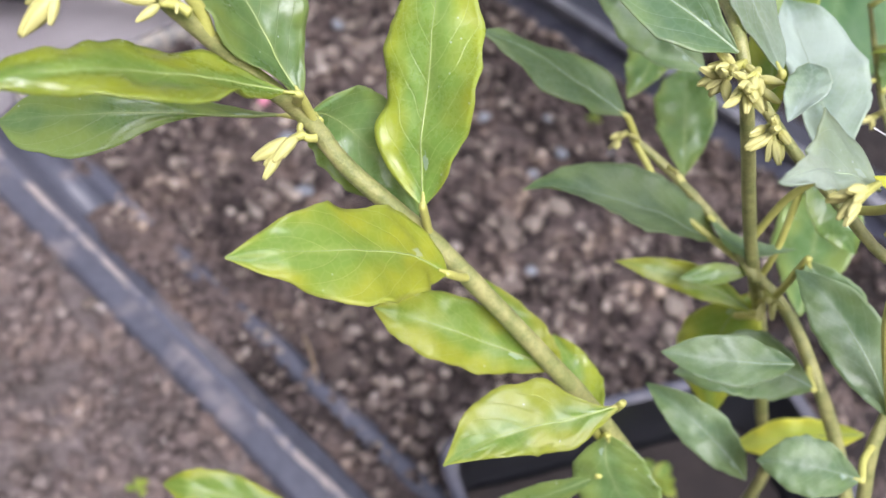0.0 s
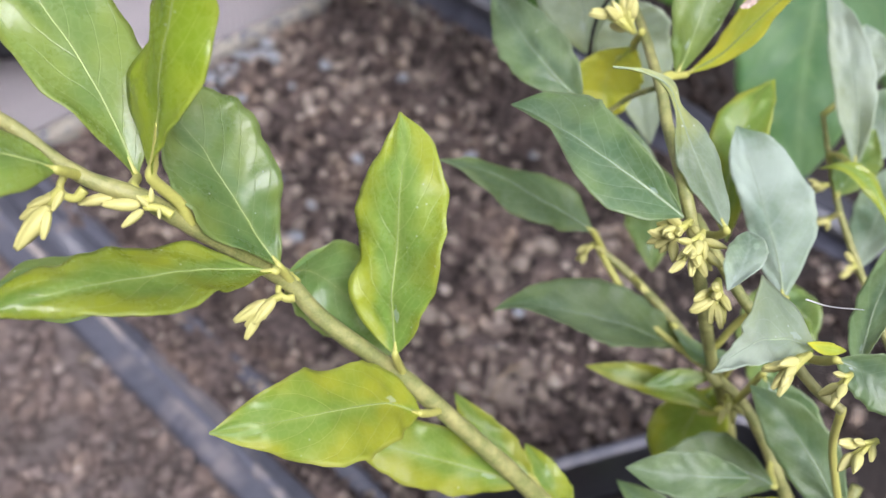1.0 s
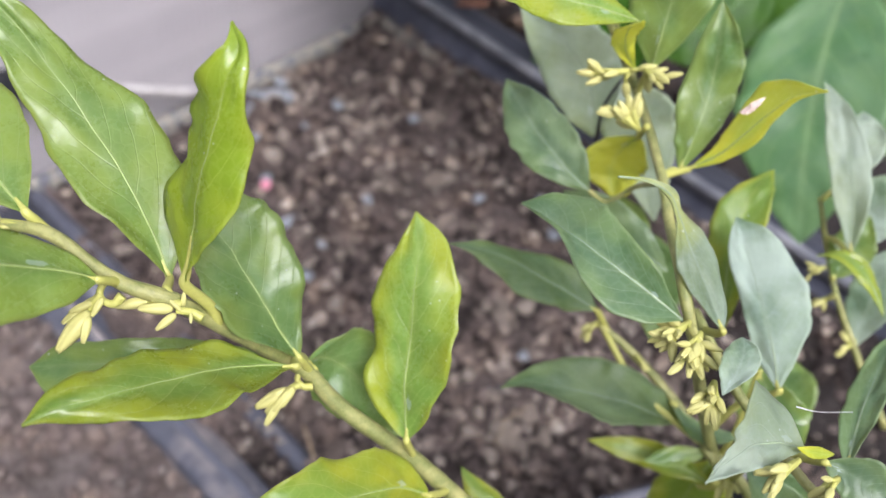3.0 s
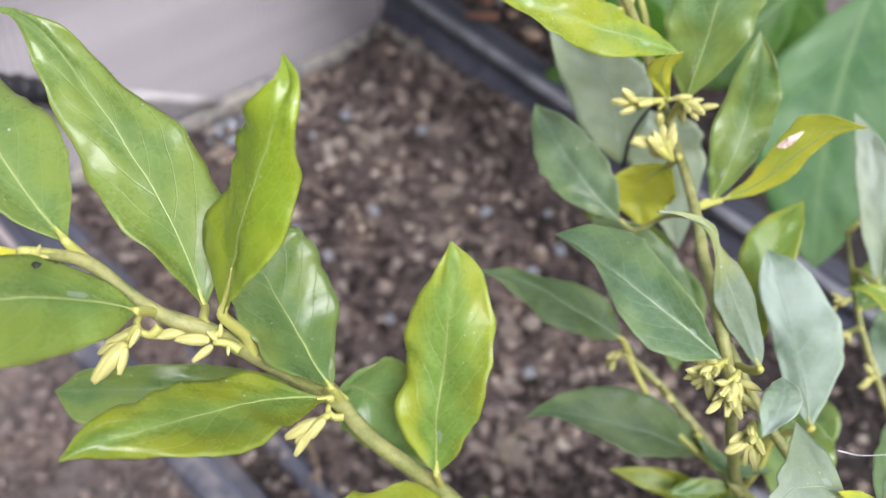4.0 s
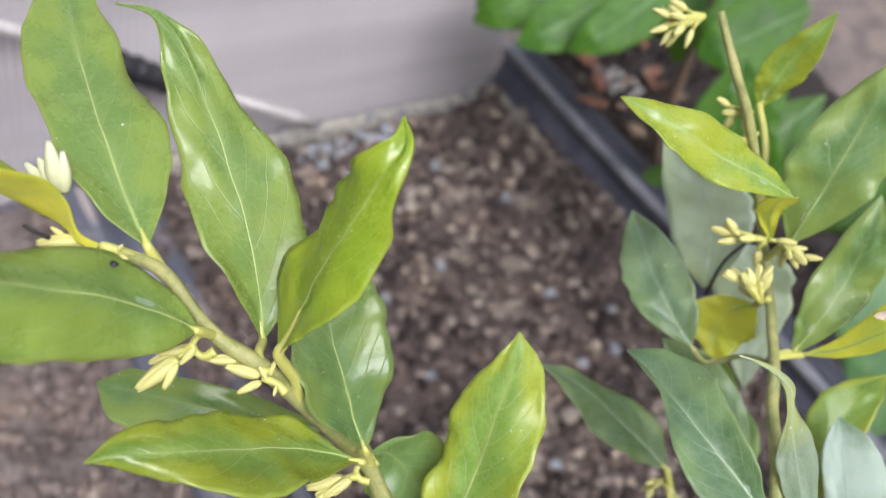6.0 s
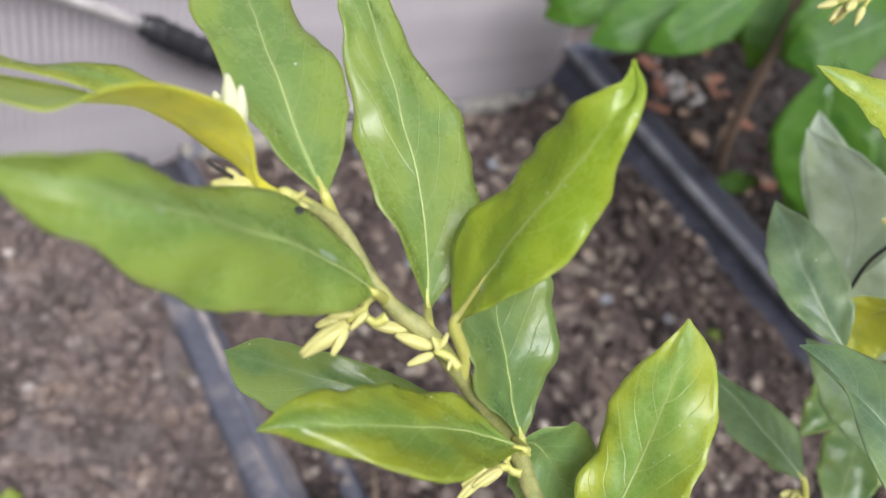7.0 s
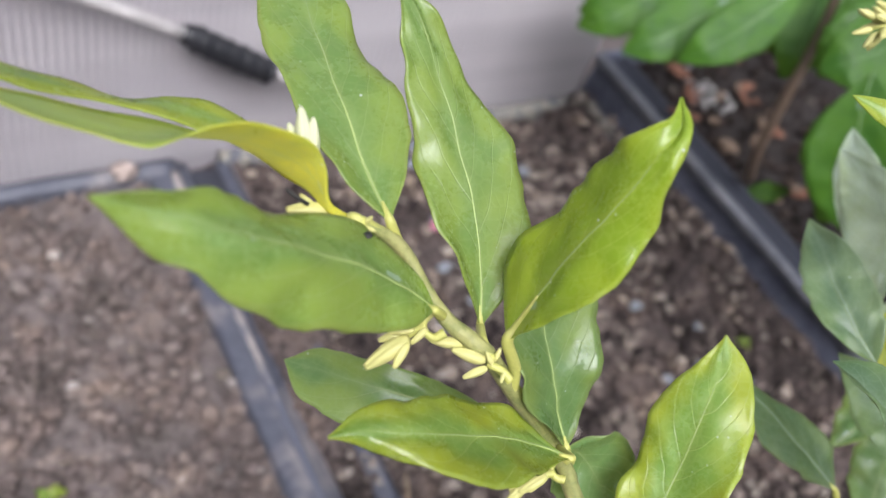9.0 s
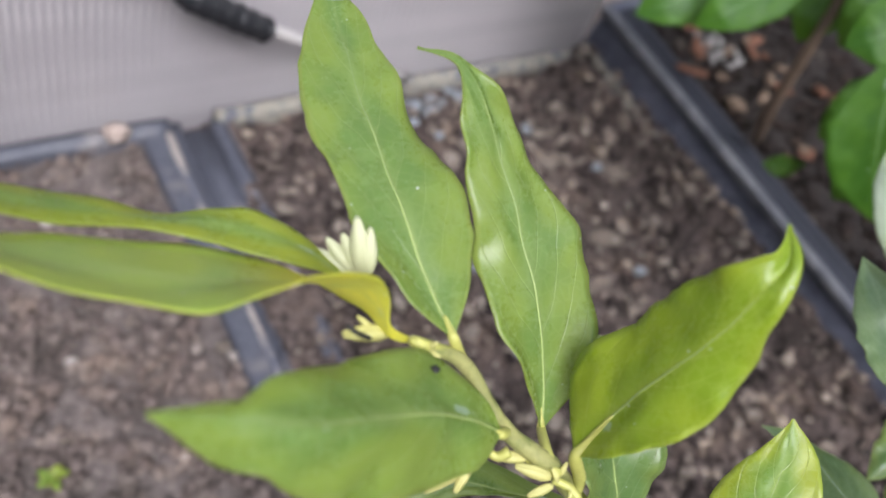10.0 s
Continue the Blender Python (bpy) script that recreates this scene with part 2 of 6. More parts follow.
CLOD = crumb_material("soil_clod", (0.0, (0.036, 0.028, 0.027)), (0.42, (0.128, 0.100, 0.091)), (0.72, (0.262, 0.216, 0.186)), (0.90, (0.410, 0.350, 0.290)), (1.0, (0.560, 0.505, 0.435)))
CRUMB = crumb_material("dry_crumb", (0.0, (0.156, 0.126, 0.114)), (0.5, (0.228, 0.186, 0.168)), (0.95, (0.300, 0.252, 0.222)), (0.99, (0.408, 0.360, 0.324)), (1.0, (0.540, 0.504, 0.468)))
PALECLOD = crumb_material("tan_clod", (0.0, (0.29, 0.245, 0.205)), (1.0, (0.40, 0.345, 0.29)))
# wet soil and crumbs, their colour lowered further for shade under foliage
WET_SHADED = plain("wet_shaded_soil", (0.030, 0.022, 0.019), 0.85, 60, 0.6, 0.003, second=(0.016, 0.012, 0.011))
WET_SHADED_CRUMB = crumb_material("wet_shaded_crumb", (0.0, (0.013, 0.010, 0.008)), (0.6, (0.039, 0.029, 0.026)), (0.95, (0.072, 0.055, 0.046)), (1.0, (0.130, 0.117, 0.104)))
DRY = soil_material("dry_soil", (0.275, 0.232, 0.212), (0.135, 0.114, 0.106), 0.62)
GRIT = plain("grey_grit", (0.33, 0.36, 0.40), 0.75, 300, 0.35, 0.0006, second=(0.19, 0.21, 0.23))
CRUST = plain("crusted_rim", (0.34, 0.32, 0.27), 0.9, 90, 0.5, 0.0012, second=(0.10, 0.105, 0.13), spread=(0.5, 0.6))
TRAY = plain("black_tray_plastic", (0.086, 0.092, 0.118), 0.42, 14, 0.3, 0.0004, second=(0.25, 0.225, 0.22), spread=(0.52, 0.70))
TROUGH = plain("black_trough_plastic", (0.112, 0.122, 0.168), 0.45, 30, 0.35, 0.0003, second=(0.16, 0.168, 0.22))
# same trough plastic, darkened in colour as the shaded flat and inside
SHADED_FLAT = plain("shaded_trough_plastic", (0.04, 0.044, 0.06), 0.5, 30, 0.35, 0.0003)
POT = plain("black_pot_plastic", (0.012, 0.013, 0.016), 0.4, 30, 0.3, 0.0002)
PANEL = plain("twin_wall_sheet", (0.37, 0.346, 0.37), 0.30, 5, 0.06, second=(0.46, 0.438, 0.46))
PANELRIB = plain("sheet_rib", (0.58, 0.56, 0.57), 0.2, 9, 0.1, second=(0.34, 0.32, 0.335))
TUBE = plain("grey_tube", (0.55, 0.53, 0.52), 0.4, 40, 0.2, 0.0002, second=(0.36, 0.34, 0.33))
GRIP = plain("black_coupling", (0.02, 0.021, 0.025), 0.45, 60, 0.3)


# ---- building helpers ----
def finish(name, bm, material, parent=None, label="", smooth=True):
    me = bpy.data.meshes.new(name)
    bm.to_mesh(me)
    bm.free()
    me.materials.append(material)
    if smooth:
        for p in me.polygons:
            p.use_smooth = True
    ob = new(name, me)
    if parent is not None:
        ob.parent = parent
    if label:
        ob["label"] = label
    return ob


def part(name, bm, material, parent, label="", smooth=True):
    return finish(name, bm, material, parent, label, smooth)


def box(bm, x0, x1, y0, y1, z0, z1, bevel=0.0):
    g = bmesh.ops.create_cube(bm, size=1.0)
    bmesh.ops.scale(bm, vec=(x1 - x0, y1 - y0, z1 - z0), verts=g["verts"])
    bmesh.ops.translate(bm, vec=((x0 + x1) / 2, (y0 + y1) / 2, (z0 + z1) / 2), verts=g["verts"])
    if bevel:
        edges = {e for v in g["verts"] for e in v.link_edges}
        bmesh.ops.bevel(bm, geom=list(edges), offset=bevel, segments=2, affect="EDGES")


def spline(points, steps):
    """A smooth line through the points, with radii in the fourth place."""
    pts = [np.array(p, float) for p in points]
    pts = [2 * pts[0] - pts[1], *pts, 2 * pts[-1] - pts[-2]]
    out = []
    for a, b, c, d in zip(pts, pts[1:], pts[2:], pts[3:]):
        for k in range(steps):
            t = k / steps
            out.append(0.5 * (2 * b + (c - a) * t + (2 * a - 5 * b + 4 * c - d) * t * t + (3 * b - a - 3 * c + d) * t ** 3))
    out.append(pts[-2])
    return out


def tube(bm, line, sides=10, lumps=0.0):
    rings, side = [], None
    for i, p in enumerate(line):
        along = Vector(line[min(i + 1, len(line) - 1)][:3]) - Vector(line[max(i - 1, 0)][:3])
        along.normalize()
        if side is None:
            side = along.orthogonal().normalized()
        side = (side - along * side.dot(along)).normalized()
        over = along.cross(side)
        r = p[3]
        ring = []
        for k in range(sides):
            a = 2 * math.pi * k / sides
            q = Vector(p[:3]) + (side * math.cos(a) + over * math.sin(a)) * r
            if lumps:
                q += (q - Vector(p[:3])) * lumps * noise.noise(q * 300)
            ring.append(bm.verts.new(q))
        rings.append(ring)
    for a, b in zip(rings, rings[1:]):
        for k in range(sides):
            bm.faces.new((a[k], a[(k + 1) % sides], b[(k + 1) % sides], b[k]))
    bm.faces.new(rings[0][::-1])
    bm.faces.new(rings[-1])


def leaf_shape(s, sw, point, foot):
    if s < sw:
        return math.sin(math.pi / 2 * s / sw) ** foot
    u = (s - sw) / (1 - sw)
    return max(0.0, math.cos(math.pi / 2 * u)) ** (0.62 + point * u)


count = [0]


def leaf(plant, base, middle, tip, side, kind, sw=0.45, hook=None, fold=0.08, wave=0.11, rib=True, point=0.32, material=None, name="leaf", label="", foot=0.85, lump=1.0):
    """One leaf of the plant: its midrib runs from base over middle to tip, side is its width there."""
    count[0] += 1
    seed = count[0] * 7.31
    b, m, t, side = Vector(base), Vector(middle), Vector(tip), Vector(side)
    c = (m - b * (1 - sw) ** 2 - t * sw ** 2) / (2 * sw * (1 - sw))
    length = (t - b).length
    n0 = (t - b).cross(side).normalized()
    if n0.z < 0:
        n0 = -n0
    rows, cols, thick = 44, 14, 0.0004
    bm = bmesh.new()
    uvl = bm.loops.layers.uv.new("UVMap")
    grid, mids = [], []
    for i in range(rows + 1):
        s = i / rows
        p = b * (1 - s) ** 2 + c * 2 * s * (1 - s) + t * s ** 2
        p = p - n0 * length * 0.05 * max(0.0, s - 0.8) / 0.2 * (1 + noise.noise((seed, 0, 0)))
        if hook is not None and s > 0.9:
            p = p + Vector(hook) * ((s - 0.9) / 0.1) ** 1.3
        half = leaf_shape(s, sw, point, foot) * 0.5
        if i == 0:
            half = 0.012
        line = []
        for j in range(cols + 1):
            v = 2 * j / cols - 1
            hand = 2 if v > 0 else -2
            calm = min(1, 6 * s * (1 - s))
            lift = fold * abs(v) ** 1.4 * side.length * half
            ruff = 0.45 * math.sin(s * 9.0 + seed + (1.7 if v > 0 else 0)) + 0.75 * noise.noise((s * 6.0, seed, hand)) + 0.45 * noise.noise((s * 15.0, seed, hand))
            lift += wave * side.length * abs(v) ** 2.2 * calm * ruff
            lift += lump * 0.12 * side.length * calm * noise.noise((s * 3.2, v * 0.9, seed)) + lump * 0.04 * side.length * calm * noise.noise((s * 8.0, v * 2.0, seed))
            lift += 0.007 * side.length * calm * abs(math.sin(math.pi * v)) * math.sin(42 * s - 9 * abs(v) + hand + seed)
            out = 1 + calm * (0.11 * noise.noise((s * 5.5, seed, hand)) + 0.09 * noise.noise((s * 14.0, seed, hand)))
            q = p + side * (v * half * out) + n0 * lift
            line.append((q, s, v))
        grid.append(line)
        mids.append((line[cols // 2][0], s))
    top = [[bm.verts.new(q + n0 * thick / 2) for q, s, v in line] for line in grid]
    low = [[bm.verts.new(q - n0 * thick / 2) for q, s, v in line] for line in grid]
    flat = {}
    for verts in (top, low):
        for i in range(rows + 1):
            for j in range(cols + 1):
                flat[verts[i][j]] = (grid[i][j][1], grid[i][j][2])

    def face(*vs):
        f = bm.faces.new(vs)
        for loop in f.loops:
            loop[uvl].uv = flat[loop.vert]

    for i in range(rows):
        for j in range(cols):
            face(top[i][j], top[i + 1][j], top[i + 1][j + 1], top[i][j + 1])
            if j == 0 or j == cols - 1:
                face(low[i][j], low[i][j + 1], low[i + 1][j + 1], low[i + 1][j])
        for j in (0, cols):
            face(top[i][j], low[i][j], low[i + 1][j], top[i + 1][j])
    for i in (0, rows):
        for j in (0, cols - 1):
            face(top[i][j], top[i][j + 1], low[i][j + 1], low[i][j])
    bmesh.ops.delete(bm, geom=[v for v in bm.verts if not v.link_faces], context="VERTS")
    bmesh.ops.recalc_face_normals(bm, faces=bm.faces)
    blade = part(name, bm, material or LEAF[kind], plant, label)
    if rib:
        bm = bmesh.new()
        tube(bm, [(*(p + n0 * 0.00005), 0.00042 * (1 - 0.85 * s) * (length / 0.065) ** 0.7) for p, s in mids[:-1]], 6)
        part("midrib", bm, RIBBROAD if material else RIBPALE if kind in ("silver", "silvergreen", "pale") else RIB, blade)
    return blade


def drawn_leaf(plant, spine, normal, edges, kind, label="", end=(0, 0, 0, 0)):
    """One leaf with its own outline: the midrib runs through the spine's points; edges give, at the inner ones, how far the
    two margins reach (mm) and how much they are lifted there."""
    count[0] += 1
    seed = count[0] * 7.31
    normal, cols = Vector(normal), 16
    each = 5
    rows = each * (len(spine) - 1)
    mids = [Vector(p[:3]) for p in spline([(*p, 0) for p in spine], each)]
    table = [np.array(p[:4]) / 1000 for p in spline([(0, 0, 0, 0), *edges, end], each)]
    bm = bmesh.new()
    uvl = bm.loops.layers.uv.new("UVMap")
    grid, crest, flat, broad = [], [], {}, max(r[2] - r[0] for r in edges) / 1000
    for i, (p, e) in enumerate(zip(mids, table)):
        s = i / rows
        along = (mids[min(i + 1, rows)] - mids[max(i - 1, 0)]).normalized()
        side = normal.cross(along).normalized()
        up = along.cross(side)
        calm = min(1.0, 7 * s * (1 - s))
        line = []
        for j in range(cols + 1):
            v = 2 * j / cols - 1
            far, lift = (e[2], e[3]) if v > 0 else (-e[0], e[1])
            hand = 2 if v > 0 else -2
            far = max(far, 0.0003) * (1 + calm * (0.05 * noise.noise((s * 9.0, seed, hand)) + 0.045 * noise.noise((s * 21.0, seed, hand))))
            h = lift * abs(v) ** 1.6
            h += calm * broad * (0.060 * noise.noise((s * 4.0, v * 1.3, seed)) + 0.026 * noise.noise((s * 10.0, v * 2.6, seed)))
            h += calm * broad * abs(v) ** 3 * (0.035 * math.sin(s * 19 + seed + hand) + 0.060 * noise.noise((s * 12.0, seed + 3, hand)))
            h += 0.006 * broad * calm * abs(math.sin(math.pi * v)) * math.sin(44 * s - 9 * abs(v) + hand + seed)
            h -= 0.010 * broad * calm * max(0.0, 1 - abs(v) * 5)
            q = p + side * (v * far) + up * h
            pair = (bm.verts.new(q + up * 0.0002), bm.verts.new(q - up * 0.0002))
            for vert in pair:
                flat[vert] = (s, v)
            line.append(pair)
            if j == cols // 2:
                crest.append(q + up * 0.00008)
        grid.append(line)

    def face(*vs):
        for loop in bm.faces.new(vs).loops:
            loop[uvl].uv = flat[loop.vert]

    for a, b in zip(grid, grid[1:]):
        for j in range(cols):
            face(a[j][0], b[j][0], b[j + 1][0], a[j + 1][0])
            if j == 0 or j == cols - 1:
                face(a[j][1], a[j + 1][1], b[j + 1][1], b[j][1])
        for j in (0, cols):
            face(a[j][0], a[j][1], b[j][1], b[j][0])
    for line in (grid[0], grid[-1]):
        for j in (0, cols - 1):
            face(line[j][0], line[j + 1][0], line[j + 1][1], line[j][1])
    bmesh.ops.delete(bm, geom=[v for v in bm.verts if not v.link_faces], context="VERTS")
    bmesh.ops.recalc_face_normals(bm, faces=bm.faces)
    blade = part("leaf", bm, LEAF[kind], plant, label)
    bm = bmesh.new()
    tube(bm, [(*q, 0.00040 * (1 - 0.8 * k / rows)) for k, q in enumerate(crest[:-1])], 6)
    part("midrib", bm, RIBPALE if kind in ("silver", "silvergreen", "hooked", "pale") else RIB, blade)
    return blade


def arched_leaf(plant, near, far, kind, camber=0.02, ruffle=0.05):
    """A long leaf that arches and twists: near and far are a few points on its two margins."""
    count[0] += 1
    seed = count[0] * 7.31
    one = [Vector(p[:3]) for p in spline([(*p, 0) for p in near], 5)]
    two = [Vector(p[:3]) for p in spline([(*p, 0) for p in far], 5)]
    cols, bm = 12, bmesh.new()
    uvl = bm.loops.layers.uv.new("UVMap")
    rows, flat = [], {}
    for i, (a, b) in enumerate(zip(one, two)):
        s = i / (len(one) - 1)
        k0, k1 = max(i - 1, 0), min(i + 1, len(one) - 1)
        up = ((one[k1] + two[k1]) - (one[k0] + two[k0])).cross(b - a).normalized()
        wide, row = (b - a).length, []
        for j in range(cols + 1):
            v = 2 * j / cols - 1
            h = camber * wide * (1 - abs(v) ** 1.3) + ruffle * wide * v * v * noise.noise((s * 7, seed, 2 if v > 0 else -2))
            h += 0.03 * wide * noise.noise((s * 9, v * 2, seed))
            q = a.lerp(b, j / cols) + up * h
            pair = (bm.verts.new(q + up * 0.0002), bm.verts.new(q - up * 0.0002))
            for vert in pair:
                flat[vert] = (s, v)
            row.append(pair)
        rows.append(row)

    def face(*vs):
        for loop in bm.faces.new(vs).loops:
            loop[uvl].uv = flat[loop.vert]

    for a, b in zip(rows, rows[1:]):
        for j in range(cols):
            face(a[j][0], b[j][0], b[j + 1][0], a[j + 1][0])
            if j == 0 or j == cols - 1:
                face(a[j][1], a[j + 1][1], b[j + 1][1], b[j][1])
        for j in (0, cols):
            face(a[j][0], a[j][1], b[j][1], b[j][0])
    for row in (rows[0], rows[-1]):
        for j in (0, cols - 1):
            face(row[j][0], row[j + 1][0], row[j + 1][1], row[j][1])
    bmesh.ops.delete(bm, geom=[v for v in bm.verts if not v.link_faces], context="VERTS")
    bmesh.ops.recalc_face_normals(bm, faces=bm.faces)
    return part("leaf", bm, LEAF[kind], plant)


def petiole(plant, a, b, c, along):
    """A short leaf stalk that springs from the stem and runs out under the blade's midrib."""
    bm = bmesh.new()
    c, along = Vector(c), Vector(along)
    line = [(*a, 0.0013), (*b, 0.0013), (*c, 0.0012), (*(c + along * 0.06), 0.0008), (*(c + along * 0.16), 0.00035)]
    tube(bm, spline(line, 5), 10, 0.06)
    return part("petiole", bm, PETIOLE, plant)


def stalk(plant, points, name="stem", material=None, steps=6, sides=10, lumps=0.12, label=""):
    bm = bmesh.new()
    tube(bm, spline(points, steps), sides, lumps)
    return part(name, bm, material or STEM, plant, label)


def bud_mesh(name, material, splay=0.07):
    bm = bmesh.new()
    for petal in range(4):
        a = petal * math.pi / 2
        g = bmesh.ops.create_uvsphere(bm, u_segments=8, v_segments=6, radius=1.0)
        bmesh.ops.scale(bm, vec=(0.165, 0.125, 0.5), verts=g["verts"])
        for v in g["verts"]:
            v.co.xy *= 1.25 - 0.8 * v.co.z - 1.2 * v.co.z ** 2
            v.co.z += 0.1 * max(0.0, v.co.z) ** 2
        bmesh.ops.rotate(bm, cent=(0, 0, -0.5), matrix=Matrix.Rotation(splay + 0.06 * (petal % 2), 3, "X"), verts=g["verts"])
        bmesh.ops.translate(bm, vec=(0, -0.05, 0.5), verts=g["verts"])
        bmesh.ops.rotate(bm, cent=(0, 0, 0), matrix=Matrix.Rotation(a, 3, "Z"), verts=g["verts"])
    me = bpy.data.meshes.new(name)
    bm.to_mesh(me)
    bm.free()
    for p in me.polygons:
        p.use_smooth = True
    me.materials.append(material)
    return me


BUDS = bud_mesh("bud", BUD, -0.05)
WHITES = bud_mesh("white_bud", WHITE, -0.08)


def cluster(plant, root, way, size=0.011, many=6, spread=1.0, mesh=None, seed=1):
    """A spray of flower buds that grows from root along way."""
    rng = random.Random(seed)
    root, way = Vector(root), Vector(way).normalized()
    bm = bmesh.new()
    ends = []
    for k in range(many):
        d = (way + Vector((rng.uniform(-1, 1), rng.uniform(-1, 1), rng.uniform(-1, 1))) * spread).normalized()
        e = root + way * size * rng.uniform(0.05, 0.6) + d * size * rng.uniform(0.1, 0.35)
        tube(bm, [(*root, 0.0009), (*((root + e) / 2 + way * size * 0.06), 0.0007), (*e, 0.0007)], 6)
        ends.append((e, d))
    spray = part("flower_stalk", bm, PETIOLE, plant, "yellowish flower stalk with closed pale buds")
    for e, d in ends:
        ob = new("bud", mesh or BUDS)
        ob.parent = spray
        s = min(0.0070, size * rng.uniform(0.44, 0.62))
        ob.matrix_basis = Matrix.Translation(e - d * s * 0.1) @ d.to_track_quat("Z", "Y").to_matrix().to_4x4() @ Matrix.Rotation(rng.uniform(0, 3), 4, "Z") @ Matrix.Diagonal((s * rng.uniform(0.8, 1.15), s * rng.uniform(0.8, 1.15), s, 1))
    return spray


def single_bud(plant, base, tip, mesh=None):
    ob = new("bud", mesh or BUDS)
    ob.parent = plant
    way = Vector(tip) - Vector(base)
    s = way.length
    wide = 0.90 if mesh else 0.84
    ob.matrix_basis = Matrix.Translation(base) @ way.to_track_quat("Z", "Y").to_matrix().to_4x4() @ Matrix.Diagonal((s * wide, s * wide, s, 1))
    return ob


def flower_spray(plant, lines):
    """The short forked stalk of a flower spray."""
    bm = bmesh.new()
    for line in lines:
        tube(bm, spline([(*p, 0.0013 - 0.0002 * min(k, 2)) for k, p in enumerate(line)], 5), 8, 0.05)
    return part("flower_stalk", bm, PETIOLE, plant, "yellowish flower stalk with closed pale buds")


def thing(name, label, category, group="", kind=""):
    return tagged(new(name), label, category, group, kind)


# ---- setting ----
def bank(x, y):
    """The soil of the tray rises towards the trough."""
    u = min(1.0, max(0.0, (x - 0.55) / 0.085)) if x < 0.67 else 0.0
    v = min(1.0, max(0.0, (0.46 - y) / 0.1))
    return (0.024 + 0.012 * v) * u * u * (3 - 2 * u)


def soil_sheet(name, x0, x1, y0, y1, z, step, rough, material, label, seed):
    bm = bmesh.new()
    nx, ny = round((x1 - x0) / step), round((y1 - y0) / step)
    rows = []
    for i in range(nx + 1):
        row = []
        for j in range(ny + 1):
            x, y = x0 + (x1 - x0) * i / nx, y0 + (y1 - y0) * j / ny
            p = Vector((x, y, seed))
            h = noise.fractal(p * 14, 1.0, 2.0, 3) * 0.006 + abs(noise.noise(p * 70)) * rough + noise.noise(p * 190) * rough * 0.5
            h += (0.5 - noise.voronoi(p * 75)[0][0]) * rough * 0.9
            row.append(bm.verts.new((x, y, z + h + bank(x, y))))
        rows.append(row)
    for a, b in zip(rows, rows[1:]):
        for j in range(ny):
            bm.faces.new((a[j], b[j], b[j + 1], a[j + 1]))
    return tagged(finish(name, bm, material), label, "soil", kind="structure")


tray_soil = soil_sheet("ground_soil_tray", 0.140, 0.652, -0.25, 0.592, -0.004, 0.0032, 0.006, SOIL, "dark brown crumbly soil filling the wide black tray", 1.0)
# damp sheet that also paints the plants' shade at the trough's foot
damp_shaded_soil = soil_sheet("ground_soil_damp", 0.44, 0.651, -0.25, 0.03, 0.003, 0.0035, 0.006, WET_SHADED, "damp soil at the foot of the trough, plant shade painted in", 21.0)
for v in damp_shaded_soil.data.vertices:
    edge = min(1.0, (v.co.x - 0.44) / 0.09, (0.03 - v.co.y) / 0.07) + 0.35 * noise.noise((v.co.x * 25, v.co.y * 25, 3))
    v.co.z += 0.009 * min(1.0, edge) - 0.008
bed_soil = soil_sheet("ground_soil_bed", -0.75, 0.075, -0.35, 0.592, -0.002, 0.004, 0.004, DRY, "dry fine brown soil filling the next tray", 5.0)
def stone_mesh(name, seed, detail, squash, material):
    bm = bmesh.new()
    bmesh.ops.create_icosphere(bm, subdivisions=detail, radius=1.0)
    for v in bm.verts:
        k = 1 + 0.5 * noise.noise(v.co * 1.3 + Vector((seed * 9.7, 0, 0))) + 0.4 * noise.noise(v.co * 3.1 + Vector((0, seed * 5.3, 0)))
        v.co *= k
        v.co.z *= squash
    me = bpy.data.meshes.new(name)
    bm.to_mesh(me)
    bm.free()
    for p in me.polygons:
        p.use_smooth = True
    me.materials.append(material)
    return me


def crumbs(name, parent, region, z, many, small, large, material, seed):
    """Loose crumbs of soil, joined into one mesh."""
    rng = np.random.default_rng(seed)
    shapes = []
    for k in range(5):
        me = stone_mesh("shape", seed + k, 2, 0.75, material)
        co = np.array([v.co[:] for v in me.vertices])
        shapes.append((co, [tuple(p.vertices) for p in me.polygons]))
        bpy.data.meshes.remove(me)
    for k in range(5):
        me = stone_mesh("shape", seed + k, 1, 0.75, material)
        co = np.array([v.co[:] for v in me.vertices])
        shapes.append((co, [tuple(p.vertices) for p in me.polygons]))
        bpy.data.meshes.remove(me)
    verts, faces, base = [], [], 0
    x0, x1, y0, y1 = region
    for k in range(many):
        r = small * (large / small) ** (rng.random() ** 2.6)
        co, fs = shapes[k % 5 + (5 if r < 0.0022 else 0)]
        px, py = x0 + (x1 - x0) * rng.random(), y0 + (y1 - y0) * rng.random()
        if noise.noise((px * 26, py * 26, seed)) + 0.5 * noise.noise((px * 70, py * 70, seed)) < rng.uniform(-0.5, 0.35):
            continue
        a = rng.random() * 6.283
        turn = np.array([[math.cos(a), -math.sin(a), 0], [math.sin(a), math.cos(a), 0], [0, 0, 1]])
        at = np.array([px, py, z + r * 0.3 + 0.002 + bank(px, py)])
        verts.append(co @ turn.T * r * rng.uniform(0.8, 1.2, 3) + at)
        faces += [tuple(i + base for i in f) for f in fs]
        base += len(co)
    me = bpy.data.meshes.new(name)
    me.from_pydata(np.concatenate(verts).tolist(), [], faces)
    me.polygons.foreach_set("use_smooth", [True] * len(me.polygons))
    me.materials.append(material)
    ob = new(name, me)
    ob.parent = parent
    ob["kind"] = "stuff"
    return ob


